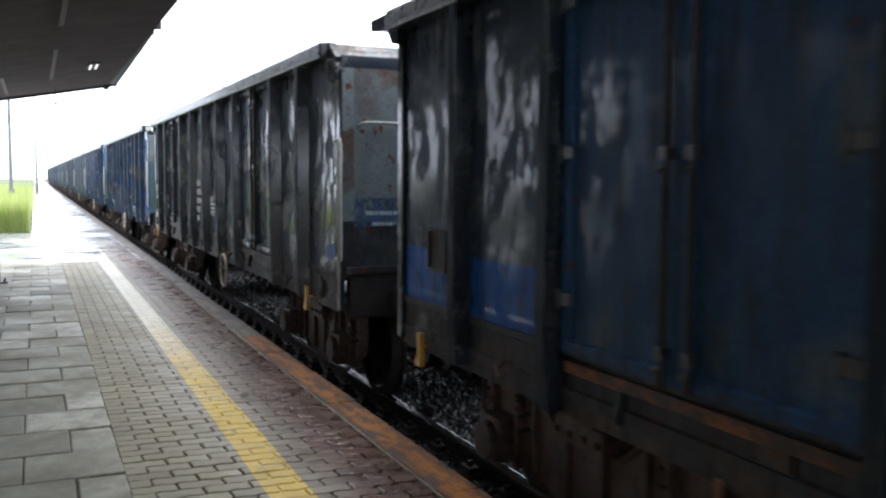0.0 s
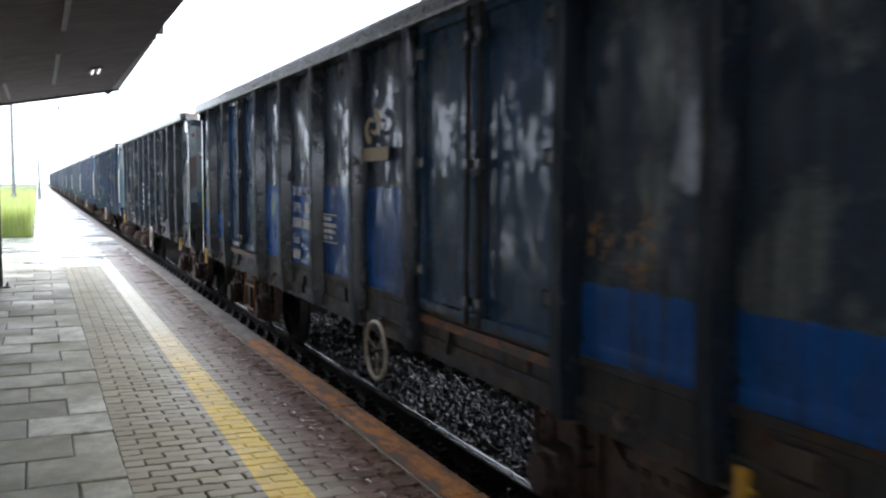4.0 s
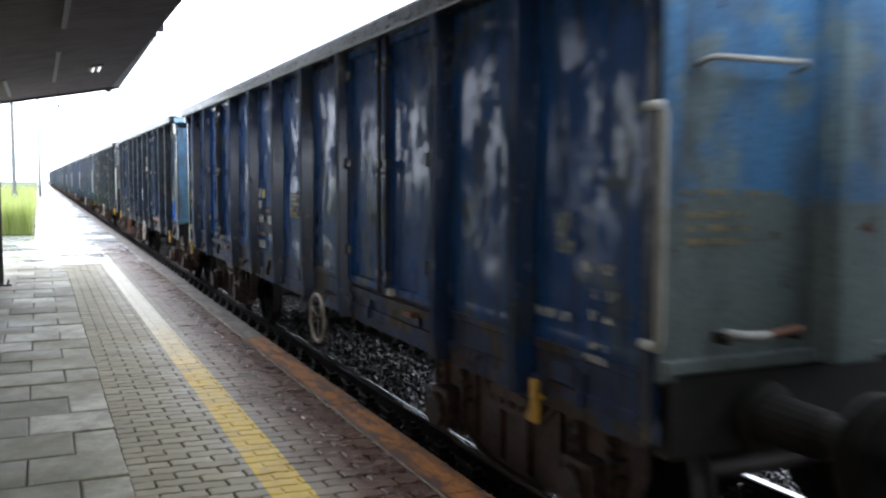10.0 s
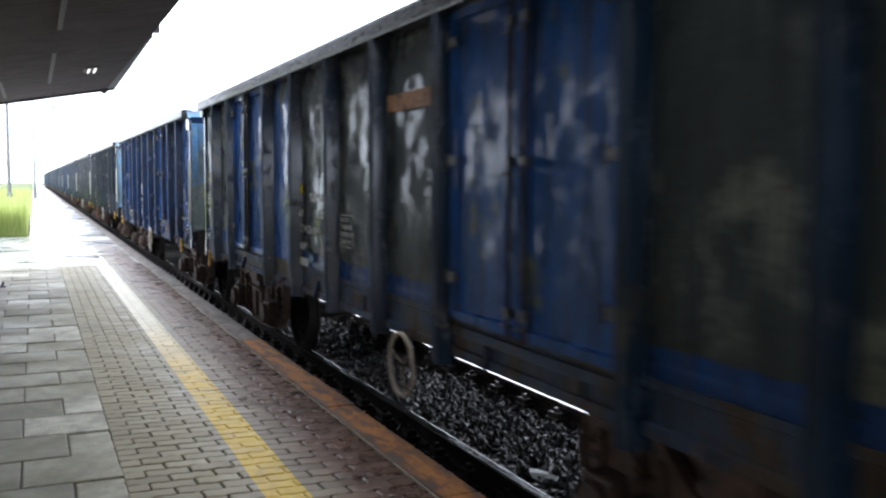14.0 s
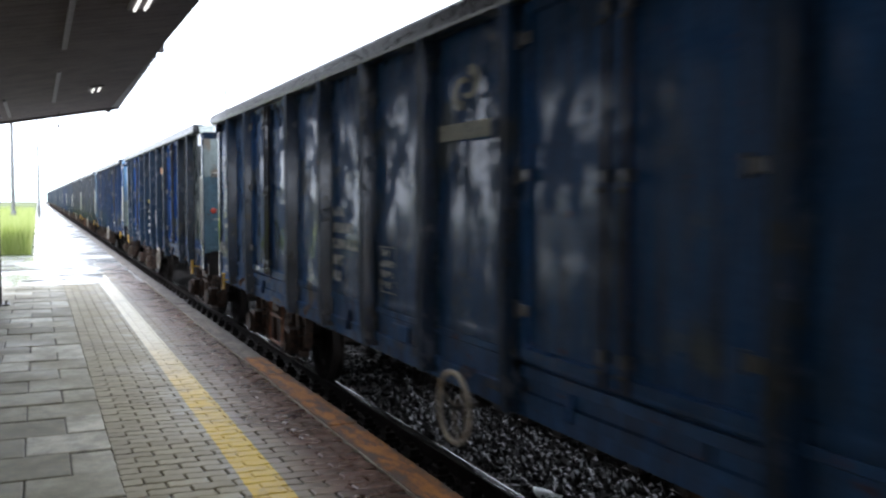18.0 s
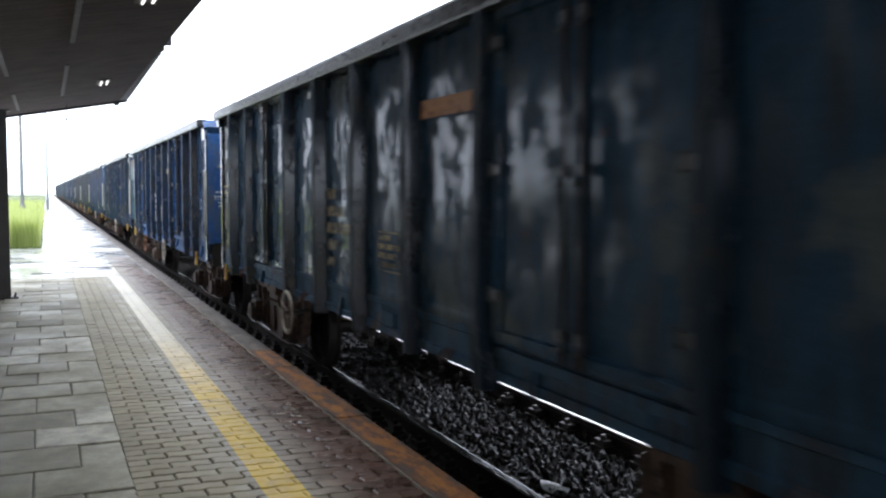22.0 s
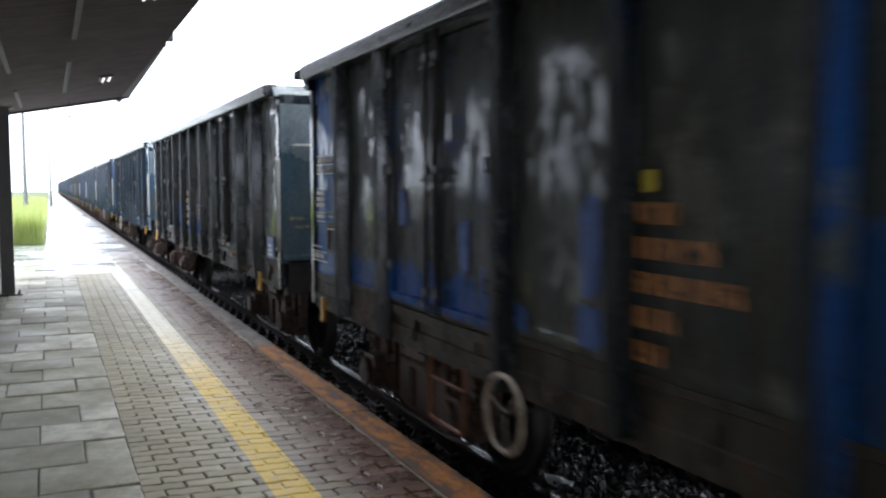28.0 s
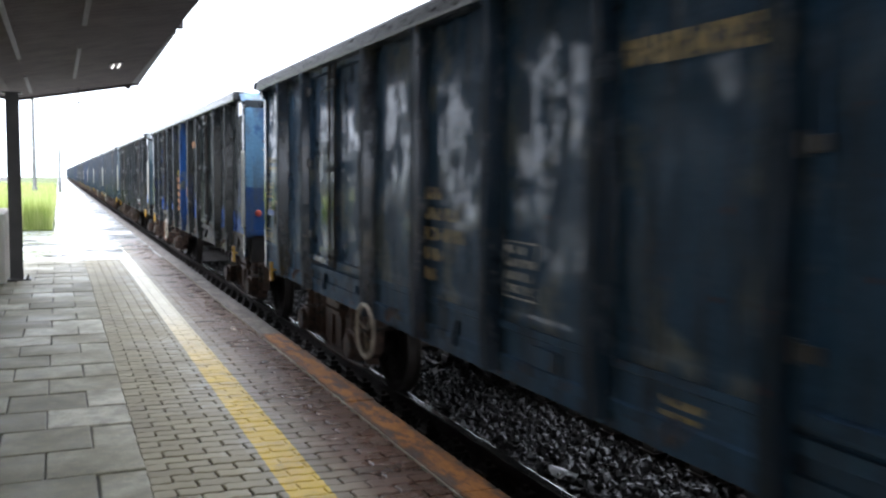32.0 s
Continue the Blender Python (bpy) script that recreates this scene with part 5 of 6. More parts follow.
def column_table(root, material):
    """The load limit table in its newer form: a long ruled head over one column of small boxed rows, and a framed foot on a dark field."""
    x = SIDE_X - 0.002
    for z in (2.655, 2.565, 2.475):
        rule_mark(root, material, 12.46, z, 0.68, 0.009)
    row_mark(root, M_FADED, x, 12.40, 2.625, 0.60, 0.040)
    row_mark(root, M_FADED, x, 12.42, 2.535, 0.34, 0.040)
    for z, w in ((2.45, 0.30), (2.20, 0.31), (2.11, 0.28), (2.06, 0.24), (1.97, 0.24), (1.855, 0.26)):
        rule_mark(root, material, 12.24, z, w, 0.010)
    for z in (2.36, 2.255):
        rule_mark(root, M_RED, 12.22, z, 0.24, 0.009)
    for z, w in ((2.425, 0.26), (2.33, 0.20), (2.175, 0.27), (2.035, 0.25), (1.915, 0.25), (1.750, 0.29)):
        row_mark(root, M_FADED, x, 12.235, z, w, 0.052)
    paint_patch(root, M_SOOT, 12.27, 12.62, 1.32, 1.50, 5, "sooty overpainted field")
    for z, w in ((1.475, 0.14), (1.44, 0.34), (1.365, 0.34)):
        rule_mark(root, material, 12.60, z, w, 0.010)
    row_mark(root, M_FADED, x, 12.57, 1.42, 0.28, 0.040)


def paint_patch(root, material, y0, y1, z0, z1, seed, label):
    """A brushed-on patch of other paint with an uneven outline."""
    rnd = random.Random(seed)
    cy, cz, ry, rz = (y0 + y1) / 2, (z0 + z1) / 2, (y1 - y0) / 2, (z1 - z0) / 2
    bm, ring = bmesh.new(), []
    for i in range(26):
        a = i * 6.2832 / 26
        c, q = math.cos(a), math.sin(a)
        k = rnd.uniform(0.80, 1.08) / max(abs(c), abs(q)) ** 0.75
        ring.append(bm.verts.new((0, cy + ry * k * c, cz + rz * k * q)))
    f = bm.faces.new(ring)
    r = bmesh.ops.extrude_face_region(bm, geom=[f])
    bmesh.ops.translate(bm, verts=[g for g in r["geom"] if isinstance(g, bmesh.types.BMVert)], vec=(0.003, 0, 0))
    part("paint_patch", solid(bm), material, root, label, pose(SIDE_X, 0, 0))


def end_text(root, material, rnd, z=2.05, x=-1.35, rows=3, lead=True):
    """Rows of small lettering on the rear end wall, as bars."""
    if lead:
        row_mark(root, material, x + 0.02, -0.004, z + 0.07, 0.10, 0.026, True)
    row_mark(root, material, x, -0.004, z, 0.42, 0.032, True)
    if lead:
        part("ruled_line", box(0, 0.56, -0.003, 0, -0.006, 0), material, root, "", pose(x - 0.02, -0.004, z - 0.055))
    for k in range(1, rows):
        row_mark(root, material, x + 0.06, -0.004, z - 0.035 - 0.058 * k, rnd.uniform(0.28, 0.34), 0.029, True)


def rear_wall(root):
    return next(o for o in root.children if o.name.startswith("end_wall") and o.matrix_basis.translation.y < 1 and len(o.children) > 5)


def grab_bar(root, z, x0, x1):
    bm = bmesh.new()
    for s in (1, -1):
        add_tube(bm, [(s * x0, 0, z - 0.03), (s * x0, -0.06, z - 0.01), (s * (x0 + 0.03), -0.085, z), (s * (x1 - 0.03), -0.085, z), (s * x1, -0.06, z - 0.01), (s * x1, 0, z - 0.03)], 0.014, 8)
    part("grab_bar", bm, M_GRAB, rear_wall(root), "worn white grab bar", smooth=True)


def step_handle(root, z, x0, x1, rusty):
    """A sagging step handle welded on two lugs, half of it bare rust on some wagons."""
    wall, mid_x = rear_wall(root), (x0 + x1) / 2
    def run(a, b, m):
        bm = bmesh.new()
        n = 6
        pts = [(a + (b - a) * i / n, -0.085, z - 0.022 * math.sin(math.pi * (a + (b - a) * i / n - x0) / (x1 - x0))) for i in range(n + 1)]
        add_tube(bm, pts, 0.022, 8)
        return part("step_handle", bm, m, wall, "worn cream step handle" if m is M_GRAB else "rust-red end of the step handle", smooth=True)
    run(x0, mid_x + 0.03 if rusty else x1, M_GRAB)
    if rusty:
        run(mid_x + 0.03, x1, M_RUST)
    for u in (x0 + 0.01, x1 - 0.01):
        part("lug", box(u - 0.012, u + 0.012, -0.09, 0.0, z - 0.05, z, 0.004), M_DARK, wall)


def reflector(root, x, z):
    for s in (1, -1):
        bm = bmesh.new()
        add_lathe(bm, [(0.045, 0.0), (0.045, 0.02), (0.03, 0.03)], pose(s * x, -0.001, z, 90, 0, 0), 14)
        part("reflector", solid(bm), M_RED, rear_wall(root), "red tail reflector")


def rung(root, z, x0, x1):
    bm = bmesh.new()
    add_tube(bm, [(x0, -0.15, z - 0.02), (x0, -0.19, z - 0.01), (x0 + 0.03, -0.21, z), (x1 - 0.03, -0.21, z), (x1, -0.19, z - 0.01), (x1, -0.15, z - 0.02)], 0.014, 7)
    part("rung", bm, M_GRAB, rear_wall(root), "worn white ladder rung", smooth=True)


def word_mark(root, material):
    plain_bar(root, material, SIDE_X - 0.003, 5.10, 2.70, 0.86, 0.12, "faded word-long bar of lettering")


def brand_mark(root, material, y, z, z_word):
    """Two interlocked crescents over a word-sized bar, as plain shapes."""
    bm = bmesh.new()
    for k, (cy, cz, sgn) in enumerate(((0.055, -0.03, 1), (-0.055, 0.03, -1))):
        arc = [0.75 + 0.29 * i for i in range(15)]
        outer = [(cy + sgn * 0.135 * -math.cos(a), cz + sgn * 0.10 * math.sin(a)) for a in arc]
        inner = [(cy + sgn * (-0.025 - 0.075 * math.cos(a)), cz + sgn * (0.01 + 0.055 * math.sin(a))) for a in arc]
        for i in range(14):
            v = [bm.verts.new((-0.001 - 0.001 * k, *p)) for p in (outer[i], outer[i + 1], inner[i + 1], inner[i])]
            bm.faces.new(v)
    part("emblem", bm, material, root, "faded crescent emblem", pose(SIDE_X - 0.004, y, z))
    plain_bar(root, material, SIDE_X - 0.003, y + 0.38, z_word + 0.05, 0.70, 0.10, "faded word-long bar of lettering")


master = build_wagon()
#      livery, handwheel, stirrup, mark colour, end text, brand, label
TRAIN = {
    0: ("grey_black", 4.45, 0, M_WHITE, 1, 0, "soot-black coal wagon with a rust-spotted pale grey end wall"),
    1: ("bright_blue", 4.48, 9.08, M_WHITE, 1, M_CREAM, "dented bright blue coal wagon with white lettering and a faded emblem"),
    2: ("mid_blue", 4.49, 0, M_FADED, 1, 0, "scuffed blue coal wagon with a blue and grey-green end wall"),
    3: ("slate_blue", 4.47, 0, M_FADED, 1, M_ORANGE, "grey-worn slate blue coal wagon with a teal end wall"),
    4: ("navy", 4.55, 9.15, M_FADED, 1, M_WHITE, "clean navy blue coal wagon with a deep blue end wall"),
    5: ("dark_teal", 8.28, 0, M_CREAM, 1, M_ORANGE, "grimy dark teal coal wagon with a blue end wall, glare in its pale top"),
    6: ("sooty", 0, 0, M_CREAM, 1, 0, "sooty black coal wagon with a stained grey end wall"),
    7: ("patched", 8.40, 9.34, M_ORANGE, 1, M_ORANGE, "sooty coal wagon with bright blue repainted patches"),
    8: ("blue_grey", 8.34, 0, M_CREAM, 1, M_CREAM, "dark blue-grey coal wagon with yellowed lettering"),
}
# fittings of each rear end wall: lettering, grab bar (z, x, x), step handle (z, x, x, rusty), reflector (x, z), rungs
ENDS = {
    0: dict(paint=M_WHITE, text=1.81, x=-1.26, rows=2, bar=(2.55, -1.32, -0.74)),
    1: dict(paint=M_FADED, text=2.09, x=-1.32, bar=(2.66, -1.29, -0.70), handle=(1.43, -1.17, -0.78, True)),
    2: dict(paint=M_CREAM, text=2.06, x=-1.38, rows=4, bar=(2.60, -1.29, -0.75), handle=(1.45, -1.17, -0.76, True)),
    3: dict(paint=M_FADED, text=1.78, x=-1.36, bar=(2.47, -1.34, -0.80), handle=(1.36, -1.15, -0.84, False), reflector=(-1.33, 1.90)),
    4: dict(paint=M_WHITE, text=2.02, x=-1.36, bar=(2.49, -1.30, -0.72), handle=(1.44, -0.96, -0.66, False), reflector=(-1.18, 1.69), rungs=(2.83, 2.56, 2.00, 1.77)),
    5: dict(paint=M_CREAM, text=2.30, x=-1.36, reflector=(-1.20, 1.63), rungs=(2.56,)),
    6: dict(paint=M_CREAM, text=1.76, x=-1.37, rows=2, bar=(2.55, -1.34, -0.80), handle=(1.43, -1.02, -0.80, False), rungs=(2.42, 1.22), ladder=(-0.72, 0.72)),
    7: dict(paint=M_FADED, text=2.46, x=-1.26, reflector=(-1.30, 1.58), rungs=(2.56, 1.27), ladder=(-0.66, 0.66)),
    8: dict(paint=M_FADED, text=2.05, bar=(2.52, -1.28, -0.72), reflector=(-1.20, 1.65)),
}
# Most wagons further off take the haze-lightened liveries.
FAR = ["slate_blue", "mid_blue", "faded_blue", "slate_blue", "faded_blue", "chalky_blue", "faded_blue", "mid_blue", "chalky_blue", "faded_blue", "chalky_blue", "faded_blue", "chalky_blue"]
WAGONS = {}
# framed tables of each side (y, z, width, height), patches of other paint and small lettering (y, z, width, height)
TABLES = {2: (5.92, 1.93, 0.34, 0.22), 7: (6.04, 1.86, 0.38, 0.20), 1: (6.25, 1.81, 0.41, 0.25), 3: (6.20, 1.82, 0.33, 0.27), 4: (6.15, 1.75, 0.30, 0.34), 5: (5.96, 1.80, 0.45, 0.30), 8: (6.23, 1.75, 0.37, 0.32)}
NUMBERS = {
    2: ((7.34, 1.98, 0.13, 0.10, M_WHITE), (7.35, 1.84, 0.16, 0.085, M_WHITE), (7.34, 1.68, 0.21, 0.085, M_FADED), (6.89, 1.68, 0.30, 0.09, M_WHITE),
        (7.00, 1.745, 0.18, 0.022, M_ORANGE), (7.33, 1.485, 0.27, 0.035, M_ORANGE), (7.35, 1.395, 0.29, 0.09, M_WHITE)),
    3: ((7.12, 1.98, 0.46, 0.080, M_FADED), (7.45, 1.83, 0.11, 0.075, M_FADED), (6.93, 1.83, 0.39, 0.075, M_FADED), (7.45, 1.68, 0.69, 0.075, M_FADED),
        (7.44, 1.51, 0.22, 0.065, M_FADED), (7.44, 1.37, 0.26, 0.075, M_WHITE)),
}
BLUE = "bright blue touched-up paint"
PATCHES = {
    1: ((1.50, 1.72, 1.62, 2.00, M_SMEAR, "ochre smear of old paint"), (1.78, 2.02, 1.74, 1.98, M_SMEAR, "ochre smear of old paint")),
    0: ((0.14, 0.42, 1.38, 1.52, M_BLUEPATCH, BLUE),),
    2: ((0.60, 0.80, 1.73, 1.95, M_CHALK, "pale washed patch"), (6.50, 7.36, 1.46, 1.80, M_SOOT, "sooty overpainted field"), (5.58, 5.96, 1.69, 1.97, M_SOOT, "sooty overpainted field"),
        (7.06, 7.18, 1.87, 1.97, M_STAMP, "small yellow stamp")),
    3: ((7.02, 7.18, 1.34, 1.43, M_PALEBLUE, "pale blue blot"), (7.37, 7.46, 1.97, 2.06, M_STAMP, "small yellow stamp")),
    7: ((10.20, 10.34, 1.80, 2.08, M_BLUEPATCH, BLUE), (9.14, 9.30, 1.57, 1.90, M_BLUEPATCH, BLUE), (8.42, 8.56, 1.31, 1.46, M_BLUEPATCH, BLUE),
        (7.72, 7.90, 1.56, 2.06, M_BLUEPATCH, BLUE), (7.70, 7.92, 1.32, 1.54, M_BLUEPATCH, BLUE), (7.31, 7.40, 2.07, 2.17, M_STAMP, "small yellow blot"),
        (4.60, 4.84, 1.42, 1.66, M_BLUEPATCH, BLUE)),
    8: ((12.16, 12.58, 1.62, 1.69, M_BLUEPATCH, BLUE),),
}
SMALL = {2: ((0.54, 1.72, 0.27, 0.05), (0.47, 1.60, 0.21, 0.05), (0.47, 1.50, 0.21, 0.05), (0.51, 1.35, 0.17, 0.035), (0.51, 1.29, 0.17, 0.035), (0.96, 1.46, 0.33, 0.05))}
TAGS = {2: ((9.56, 2.96),), 5: ((9.77, 3.02), (7.74, 2.99))}
for k in range(-13, 9):
    w = copy_thing(master, pose(TRACK, RUN[0] - (k - 1) * PITCH, RAIL))
    w.name = "open_wagon"
    WAGONS[k] = w
    if k in TRAIN:
        livery, hw, st, marks, et, brand, label = TRAIN[k]
        rnd = random.Random(40 + k)
        recolour(w, livery)
        if k == 1:
            repaint(w, "door", 0, 13, P_DULL)
            for o in w.children:
                if o.name.startswith("threshold"):
                    o.material_slots[0].link = "OBJECT"
                    o.material_slots[0].material = M_THRESH
            repaint(w, "side_panel", 0, 2.0, P_LOW)
            repaint(w, "side_panel", 10.5, 12.0, P_LOW)
        if k not in (3, 5):
            skirt(w, livery)
        if k == 2:
            repaint(w, "side_panel", 11.5, 12.0, P_GRIMY)
        if k == 3:
            repaint(w, "door", 0, 13, P_BLUEDOOR)
            repaint(w, "side_panel", 0, 13, P_OLIVE_LOW)
            repaint(w, "side_panel", 7.4, 7.6, P_BLUEDOOR)
        if k == 5:
            repaint(w, "side_panel", 11.5, 12.0, P_BLACK)
        if k == 7:
            next(o for o in w.children if o.name.startswith("brake_lever")).matrix_basis = pose(0, -0.24, 0)
            repaint(w, "side_panel", 6.3, 8.0, P_RUSTY)
            repaint(w, "side_panel", 5.1, 5.4, P_BLUELOW)
            repaint(w, "side_post", 6.3, 6.5, P_BLUEDOOR)
            repaint(w, "door", 0, 5, P_OLIVE)
            repaint(w, "side_panel", 11.5, 12.0, P_BLUEDOOR)
        if k == 6:
            plate = part("placard", box(-0.004, 0, -0.30, 0, -0.24, 0), M_PLACARD, w, "small blue painted placard", pose(SIDE_X - 0.001, 0.62, 1.52))
            for d in (0.09, 0.14, 0.19):
                part("lettering_bar", box(-0.003, 0, -0.22, -0.04, -0.022, 0), M_WHITE, plate, "", pose(-0.004, 0, -d))
            repaint(w, "side_panel", 5.2, 8.0, P_SOOTBLUE)
        if k not in (2, 6):
            for o in [c for c in w.children_recursive if c.name.startswith(("latch", "catch"))]:
                bpy.data.objects.remove(o, do_unlink=True)
        for y, z, wide, high in SMALL.get(k, ()):
            row_mark(w, M_FADED, SIDE_X - 0.002, y, z, wide, high)
        for y, z in TAGS.get(k, ()):
            part("paper_tag", box(-0.004, 0, -0.035, 0.035, -0.03, 0.03), M_TAG, w, "small white paper tag", pose(SIDE_X - 0.05, y, z))
        if hw:
            handwheel(w, hw)
        if st:
            stirrup(w, st)
        if k == 1:
            number_block(w, 7.28, 2.045, [("31 RIV MC", 0), ("51 PL", 0.30), ("", 0.62), ("Eaos", 0), ("", 0.24)], 0.095, marks)
        elif k in NUMBERS:
            for y, z, wide, high, paint in NUMBERS[k]:
                row_mark(w, paint, SIDE_X - 0.002, y, z, wide, high)
        else:
            number_block(w, 7.44 if k in (7, 8) else 7.32, 2.12 if k == 5 else 2.03, [("", 0.28), ("", 0.52), ("", 0.66), ("", 0.28), ("", 0.20)], 0.092 if k in (5, 7) else 0.084, marks)
        table_mark(w, *TABLES.get(k, (6.15, 1.80, 0.34, 0.27)), M_CREAM if k == 2 else M_FADED if k == 8 else marks)
        for y0, y1, z0, z1, paint, text in PATCHES.get(k, ()):
            paint_patch(w, paint, y0, y1, z0, z1, int(100 * (y0 + z0)), text)
        if k == 4:
            column_table(w, M_WHITE)
            for z, high in ((1.185, 0.035), (1.130, 0.022)):
                plain_bar(w, M_FADED, -1.4745, 12.33, z, 0.24, high)
            holder = next(o for o in w.children if o.name.startswith("label_holder"))
            holder.matrix_basis = pose(0, -0.10, -0.12)
            holder.material_slots[0].link = "OBJECT"
            holder.material_slots[0].material = PAINT["navy"][0]
            holder["label"] = "dark blue painted label holder"
        elif k != 1:
            if k == 8:
                for z, high in ((1.185, 0.035), (1.125, 0.024)):
                    plain_bar(w, M_CREAM, -1.4552, 4.80, z, 0.26, high)
            load_table(w, M_WHITE if k == 7 else M_ORANGE if k == 6 else M_DULLORANGE if k == 5 else M_CREAM if k == 2 else marks, rnd, {2: 2.21, 5: 2.20, 6: 2.18, 7: 2.38, 8: 2.30}.get(k, 2.22))
        spec = ENDS[k]
        end_text(w, spec["paint"], rnd, spec["text"], spec.get("x", -1.34), spec.get("rows", 3), k == 4)
        if k == 0:
            part("paint_patch", box(-1.36, -0.64, -0.003, 0, 1.68, 1.92), M_FIELD, w, "dull blue field behind the lettering", pose(0, -0.0005, 0))
        if "bar" in spec:
            grab_bar(w, *spec["bar"])
        if "handle" in spec:
            step_handle(w, *spec["handle"])
        if "reflector" in spec:
            reflector(w, *spec["reflector"])
        for z in spec.get("rungs", ()):
            rung(w, z, *spec.get("ladder", (-0.56, 0.56)))
        if brand:
            if k == 1:
                brand_mark(w, M_EMBLEM, 4.93, 2.51, 2.30)
            elif k == 4:
                brand_mark(w, M_PALE, 4.70, 2.75, 2.50)
                row_mark(w, M_FADED, SIDE_X - 0.002, 0.60, 1.97, 0.10, 0.06)
                row_mark(w, M_FADED, SIDE_X - 0.002, 0.58, 1.85, 0.08, 0.06)
                part("label_plate", box(-0.08, 0.08, -0.012, 0, -0.08, 0.08, 0.002), M_TAG, w, "white and yellow label plate", pose(-0.46, -0.161, 2.69))
                part("label_stripe", box(-0.01, 0.075, -0.003, 0, -0.07, 0.03), M_YELLOW, w, "yellow field of the label plate", pose(-0.46, -0.1735, 2.69))
            else:
                word_mark(w, brand)
        tagged(w, label)
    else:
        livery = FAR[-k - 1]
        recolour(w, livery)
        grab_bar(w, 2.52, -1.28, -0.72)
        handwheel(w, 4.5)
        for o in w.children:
            # Levers of distant wagons are dark instead of yellow.
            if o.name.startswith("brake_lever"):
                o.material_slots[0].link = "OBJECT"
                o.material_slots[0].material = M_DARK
                o["label"] = "dark brake changeover lever"
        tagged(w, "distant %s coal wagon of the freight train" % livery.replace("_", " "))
for o in [*master.children_recursive, master]:
    bpy.data.objects.remove(o, do_unlink=True)


# ---- paving pieces ----
PL, PW = 0.238, 0.1137       # length and width of a paver with its joint


def paver_mesh():
    """Outline of a wavy-sided concrete paver: two waves along its length, one across, so that rows shifted by half interlock."""
    L, W, A, B = PL - 0.011, PW - 0.010, 0.0065, 0.004
    n = 14
    pts = [(u * L / n, A * math.sin(4 * math.pi * u / n)) for u in range(n)]
    pts += [(L + B * math.sin(2 * math.pi * v / 4), W * v / 4) for v in range(4)]
    pts += [(L - u * L / n, W + A * math.sin(4 * math.pi * (n - u) / n)) for u in range(n)]
    pts += [(B * math.sin(2 * math.pi * (4 - v) / 4), W - W * v / 4) for v in range(4)]
    return pts


PV = paver_mesh()


def paver_geo(vs, fs, x, y, z, tx=0.0, ty=0.0):
    i, n = len(vs), len(PV)
    cx, cy = PL / 2 - 0.0045, PW / 2 - 0.003
    for s, r, h in ((1.0, 1.0, -0.02), (1.0, 1.0, -0.007), (0.975, 0.95, -0.002), (0.93, 0.86, 0.0)):
        for u, v in PV:
            vs.append((x + cx + (u - cx) * s, y + cy + (v - cy) * r, z + h + tx * (u - cx) + ty * (v - cy)))
    for a, b in ((0, n), (n, 2 * n), (2 * n, 3 * n)):
        for k in range(n):
            fs.append((i + a + k, i + a + (k + 1) % n, i + b + (k + 1) % n, i + b + k))
    fs.append(tuple(i + 3 * n + k for k in range(n)))


vs, fs = [], []
paver_geo(vs, fs, 0, 0, 0)
PAVER = joined("paver", vs, fs, M_PAVER)
random.seed(3)
pavement = new("pavement_pavers")
tagged(pavement, "wet wavy concrete pavers with a worn yellow safety line", "pavement", kind="structure")
singles, rest_v, rest_f = 0, [], []
row = 0
y = 3.814
while y < DRY - 0.1:
    x = 0.402 + 0.002 - (PL / 2 if row % 2 else 0.0)
    while x < 1.84:
        if x > 0.40 and x + PL > 1.846:
            if x < 1.80:
                q_box(rest_v, rest_f, x, 1.838, y + 0.002, y + PW - 0.006, -0.02, -0.002)
        elif x > 0.40:
            z = random.uniform(-0.0020, 0.0012)
            if singles < 300:
                put("paver", PAVER, pavement, pose(x, y, z, random.uniform(-0.7, 0.7), random.uniform(-0.5, 0.5), random.uniform(-0.5, 0.5)))
                singles += 1
            else:
                paver_geo(rest_v, rest_f, x, y, z, random.uniform(-0.008, 0.008), random.uniform(-0.013, 0.013))
        x += PL
    # half pieces that close every second row
    if row % 2:
        q_box(rest_v, rest_f, 0.410, 0.402 + PL / 2 - 0.006, y + 0.001, y + PW - 0.006, -0.02, -0.001)
    y += PW
    row += 1
# the strip by the edge runs on, broken and thinning out, along the flooded path
while y < 24.0:
    x = 1.32 - (PL / 2 if row % 2 else 0.0)
    while x < 1.60:
        if random.random() < 1.15 - (y - DRY) / 6.5:
            paver_geo(rest_v, rest_f, x, y, random.uniform(-0.002, 0.004), random.uniform(-0.012, 0.012), random.uniform(-0.02, 0.02))
        x += PL
    y += PW
    row += 1
q_box(rest_v, rest_f, 0.42, 1.838, -24, 3.80, -0.02, -0.001)
# paint that has run into the joints under the safety line
q_box(rest_v, rest_f, 1.060, 1.255, 4.0, DRY - 0.12, -0.02, -0.0075)
tagged(put("paver_field", joined("paver_field", rest_v, rest_f, M_PAVER), pavement), kind="stuff")

slabs = new("pavement_slabs")
tagged(slabs, "old grey concrete slab paving with open joints", "pavement", kind="structure")
SLABS = {}


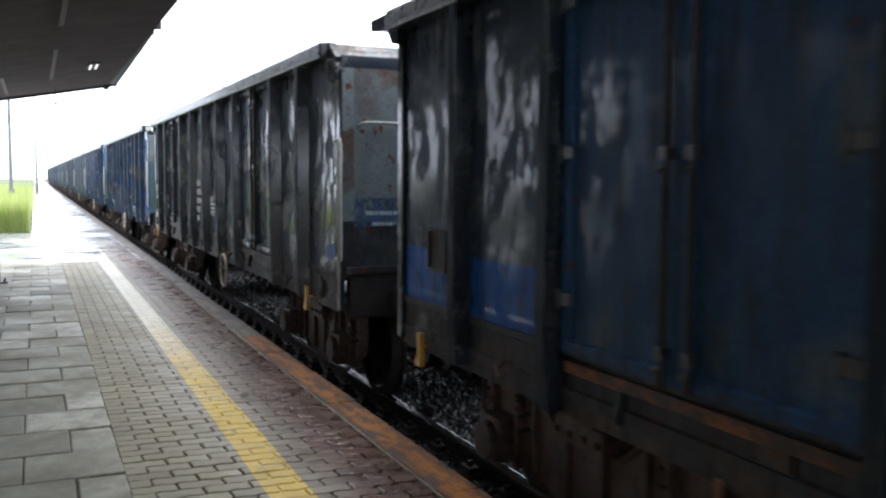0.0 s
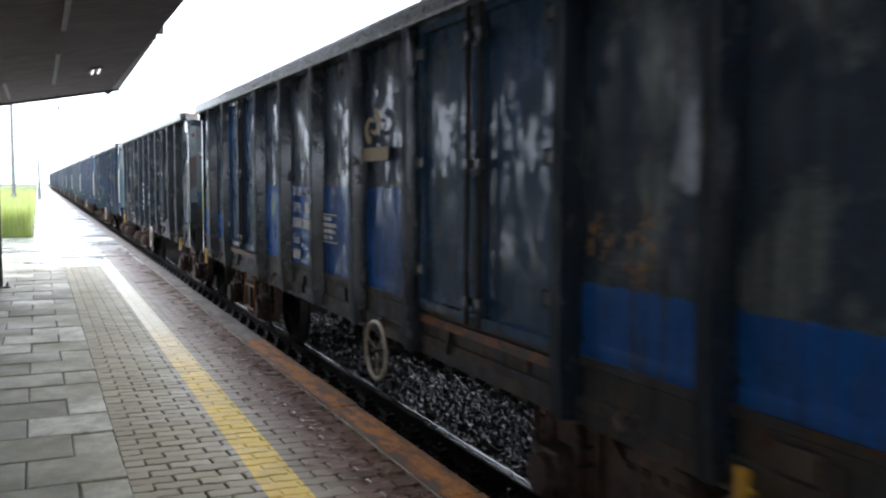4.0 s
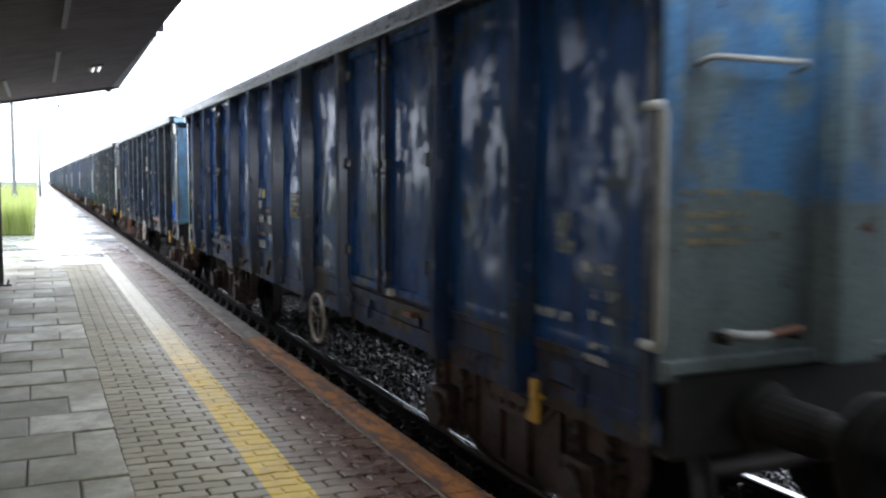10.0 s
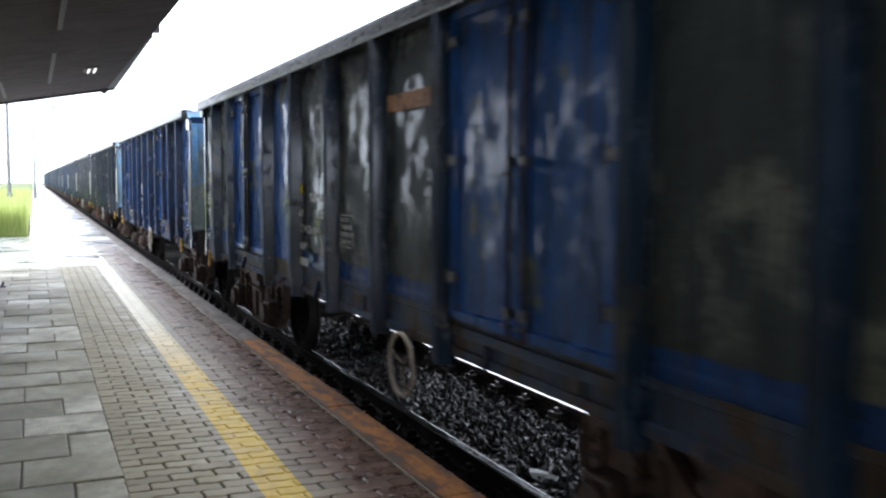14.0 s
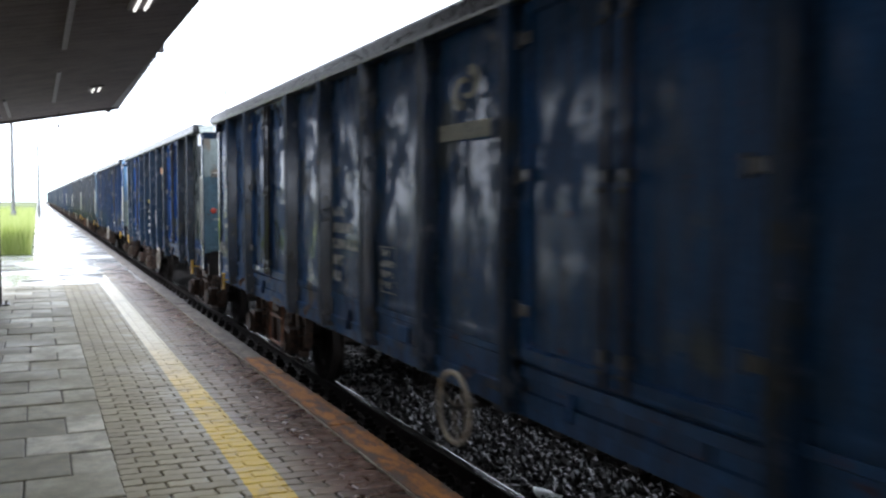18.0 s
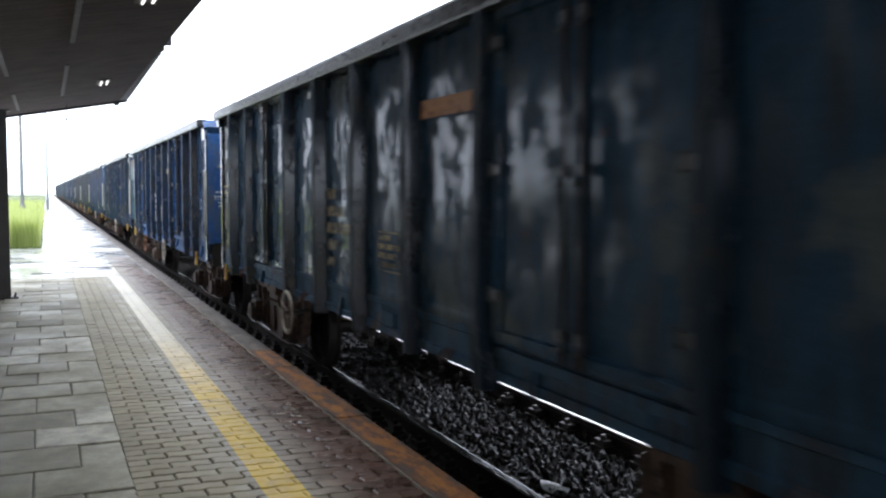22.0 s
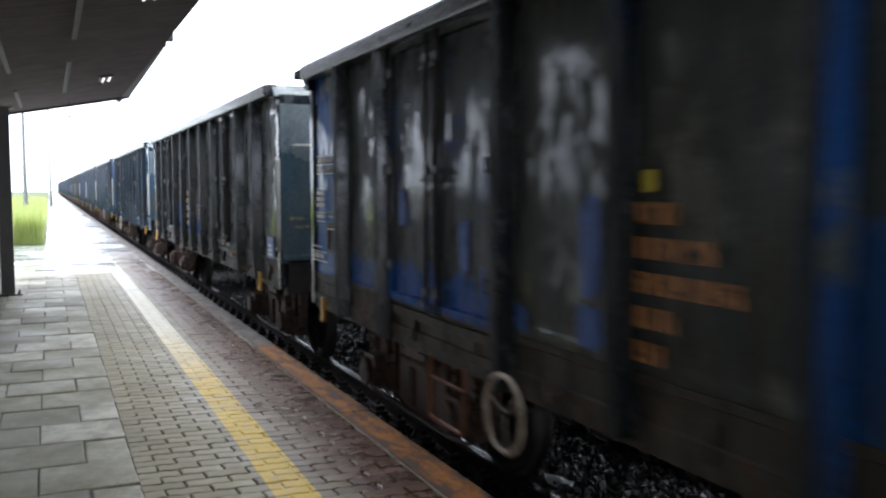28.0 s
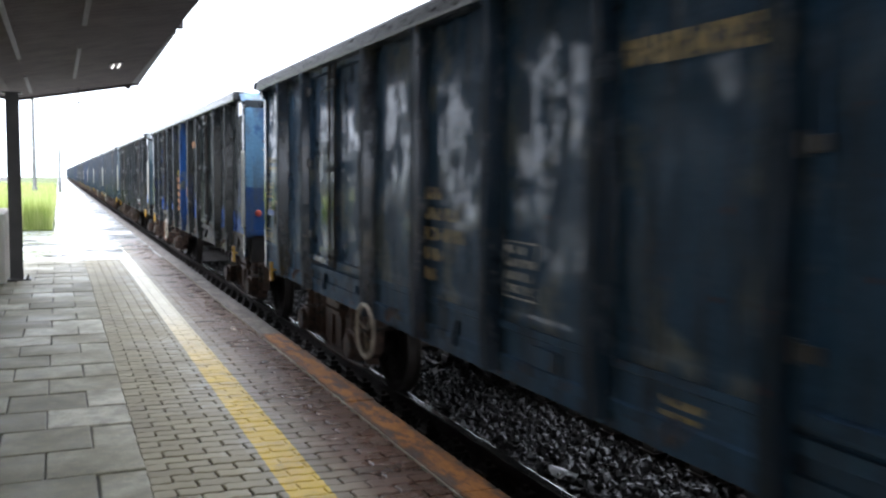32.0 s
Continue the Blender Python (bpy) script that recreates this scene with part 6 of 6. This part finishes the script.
def slab_mesh(w):
    """A worn concrete slab: hand-set, with uneven corners and a rounded, chipped rim."""
    rnd = random.Random(int(w * 1000) + len(SLABS) * 7)
    corners = [(0.004, 0.005), (w - 0.004, 0.005), (w - 0.004, 0.508), (0.004, 0.508)]
    corners = [(x + rnd.uniform(-0.002, 0.006) * (1 if x < w / 2 else -1), y + rnd.uniform(-0.002, 0.007) * (1 if y < 0.25 else -1)) for x, y in corners]
    outline = []
    for (xa, ya), (xb, yb) in zip(corners, corners[1:] + corners[:1]):
        for k in range(5):
            f = k / 5
            wob = 0.0 if k == 0 else rnd.uniform(-0.0015, 0.0015)
            outline.append((xa + (xb - xa) * f + wob, ya + (yb - ya) * f + wob))
    cx, cy = w / 2, 0.2565
    vs, fs, n = [], [], len(outline)
    for d, h in ((0.0, -0.045), (0.0, -0.008), (0.004, -0.002), (0.012, 0.0)):
        for k, (x, y) in enumerate(outline):
            chip = 0.008 if rnd.random() < 0.06 and h == 0.0 else 0.0
            vs.append((x + (d + chip) * (1 if x < cx else -1), y + (d + chip) * (1 if y < cy else -1), h))
    for r in range(3):
        for k in range(n):
            fs.append((r * n + k, r * n + (k + 1) % n, (r + 1) * n + (k + 1) % n, (r + 1) * n + k))
    fs.append(tuple(3 * n + k for k in range(n)))
    return joined("slab", vs, fs, M_SLAB)


for w in (0.26, 0.515):
    for v in range(6):
        SLABS[w, v] = slab_mesh(w)
random.seed(17)
row = 0
y = 4.61
while y < DRY - 0.4:
    x = 0.413
    half = row % 2 == 0
    # rows alternate between whole slabs and a half slab at the paver joint
    ws = [0.26] + [0.515] * 5 if half else [0.515] * 6
    for w in ws:
        x -= w
        if x < -2.6:
            break
        put("slab", SLABS[w, random.randint(0, 5)], slabs, pose(x, y, random.uniform(-0.008, 0.003), random.uniform(-0.5, 0.5), random.uniform(-0.5, 0.5), random.uniform(-0.5, 0.5)))
    y += 0.5125
    row += 1
bm = box(-9, 0.40, -24, 4.60, -0.04, -0.002)
part("slab_field", bm, M_SLAB, slabs)
part("slab_field", box(-9, -2.65, 4.6, DRY, -0.04, -0.002), M_SLAB, slabs)
part("slab_field", box(-2.6, 0.40, y, DRY + 0.01, -0.04, -0.003), M_SLAB, slabs)

edge = new("platform_edge")
tagged(edge, "rust-stained concrete edge stones along the platform", "kerb", kind="structure")
bm = box(0.004, 0.216, 0.002, 0.998, -0.16, 0.012, 0.006)
STONE_ME = mesh_of(bm, M_EDGE, "edge_stone")
for i in range(-6, 60):
    put("edge_stone", STONE_ME, edge, pose(1.845 + random.uniform(-0.004, 0.004), i * 1.0 + 0.1, random.uniform(-0.004, 0.003), 0, random.uniform(-0.4, 0.4), random.uniform(-0.15, 0.15)))
part("edge_strip", box(1.85, EDGE - 0.01, 60.1, 300, -0.16, 0.01), M_EDGE, edge)


part("joint_mortar", box(1.8395, 1.8475, 4.0, DRY, -0.02, 0.004), plain("pale_joint_mortar", (0.36, 0.32, 0.25), 0.8, 0, 0.4, 11), edge, "pale mortar joint beside the edge stones")


# ---- what moves: the train rolls away along the track, its wheels turn ----
def motions():
    for k, w in WAGONS.items():
        walk(w, [(t, pose(TRACK, RUN[t] - (k - 1) * PITCH, RAIL)) for t in range(33)])
    steps = [i * 4 / 30 for i in range(240)] + [32.0]
    turns = [(t, pose(0, 0, 0, -math.degrees(run_at(t) / 0.455), 0, 0)) for t in steps]
    for k in range(0, 9):
        for o in WAGONS[k].children_recursive:
            if o.name.startswith("wheelset"):
                at = Matrix.Translation(o.matrix_basis.translation)
                walk(o, [(t, at @ m) for t, m in turns])


motions()
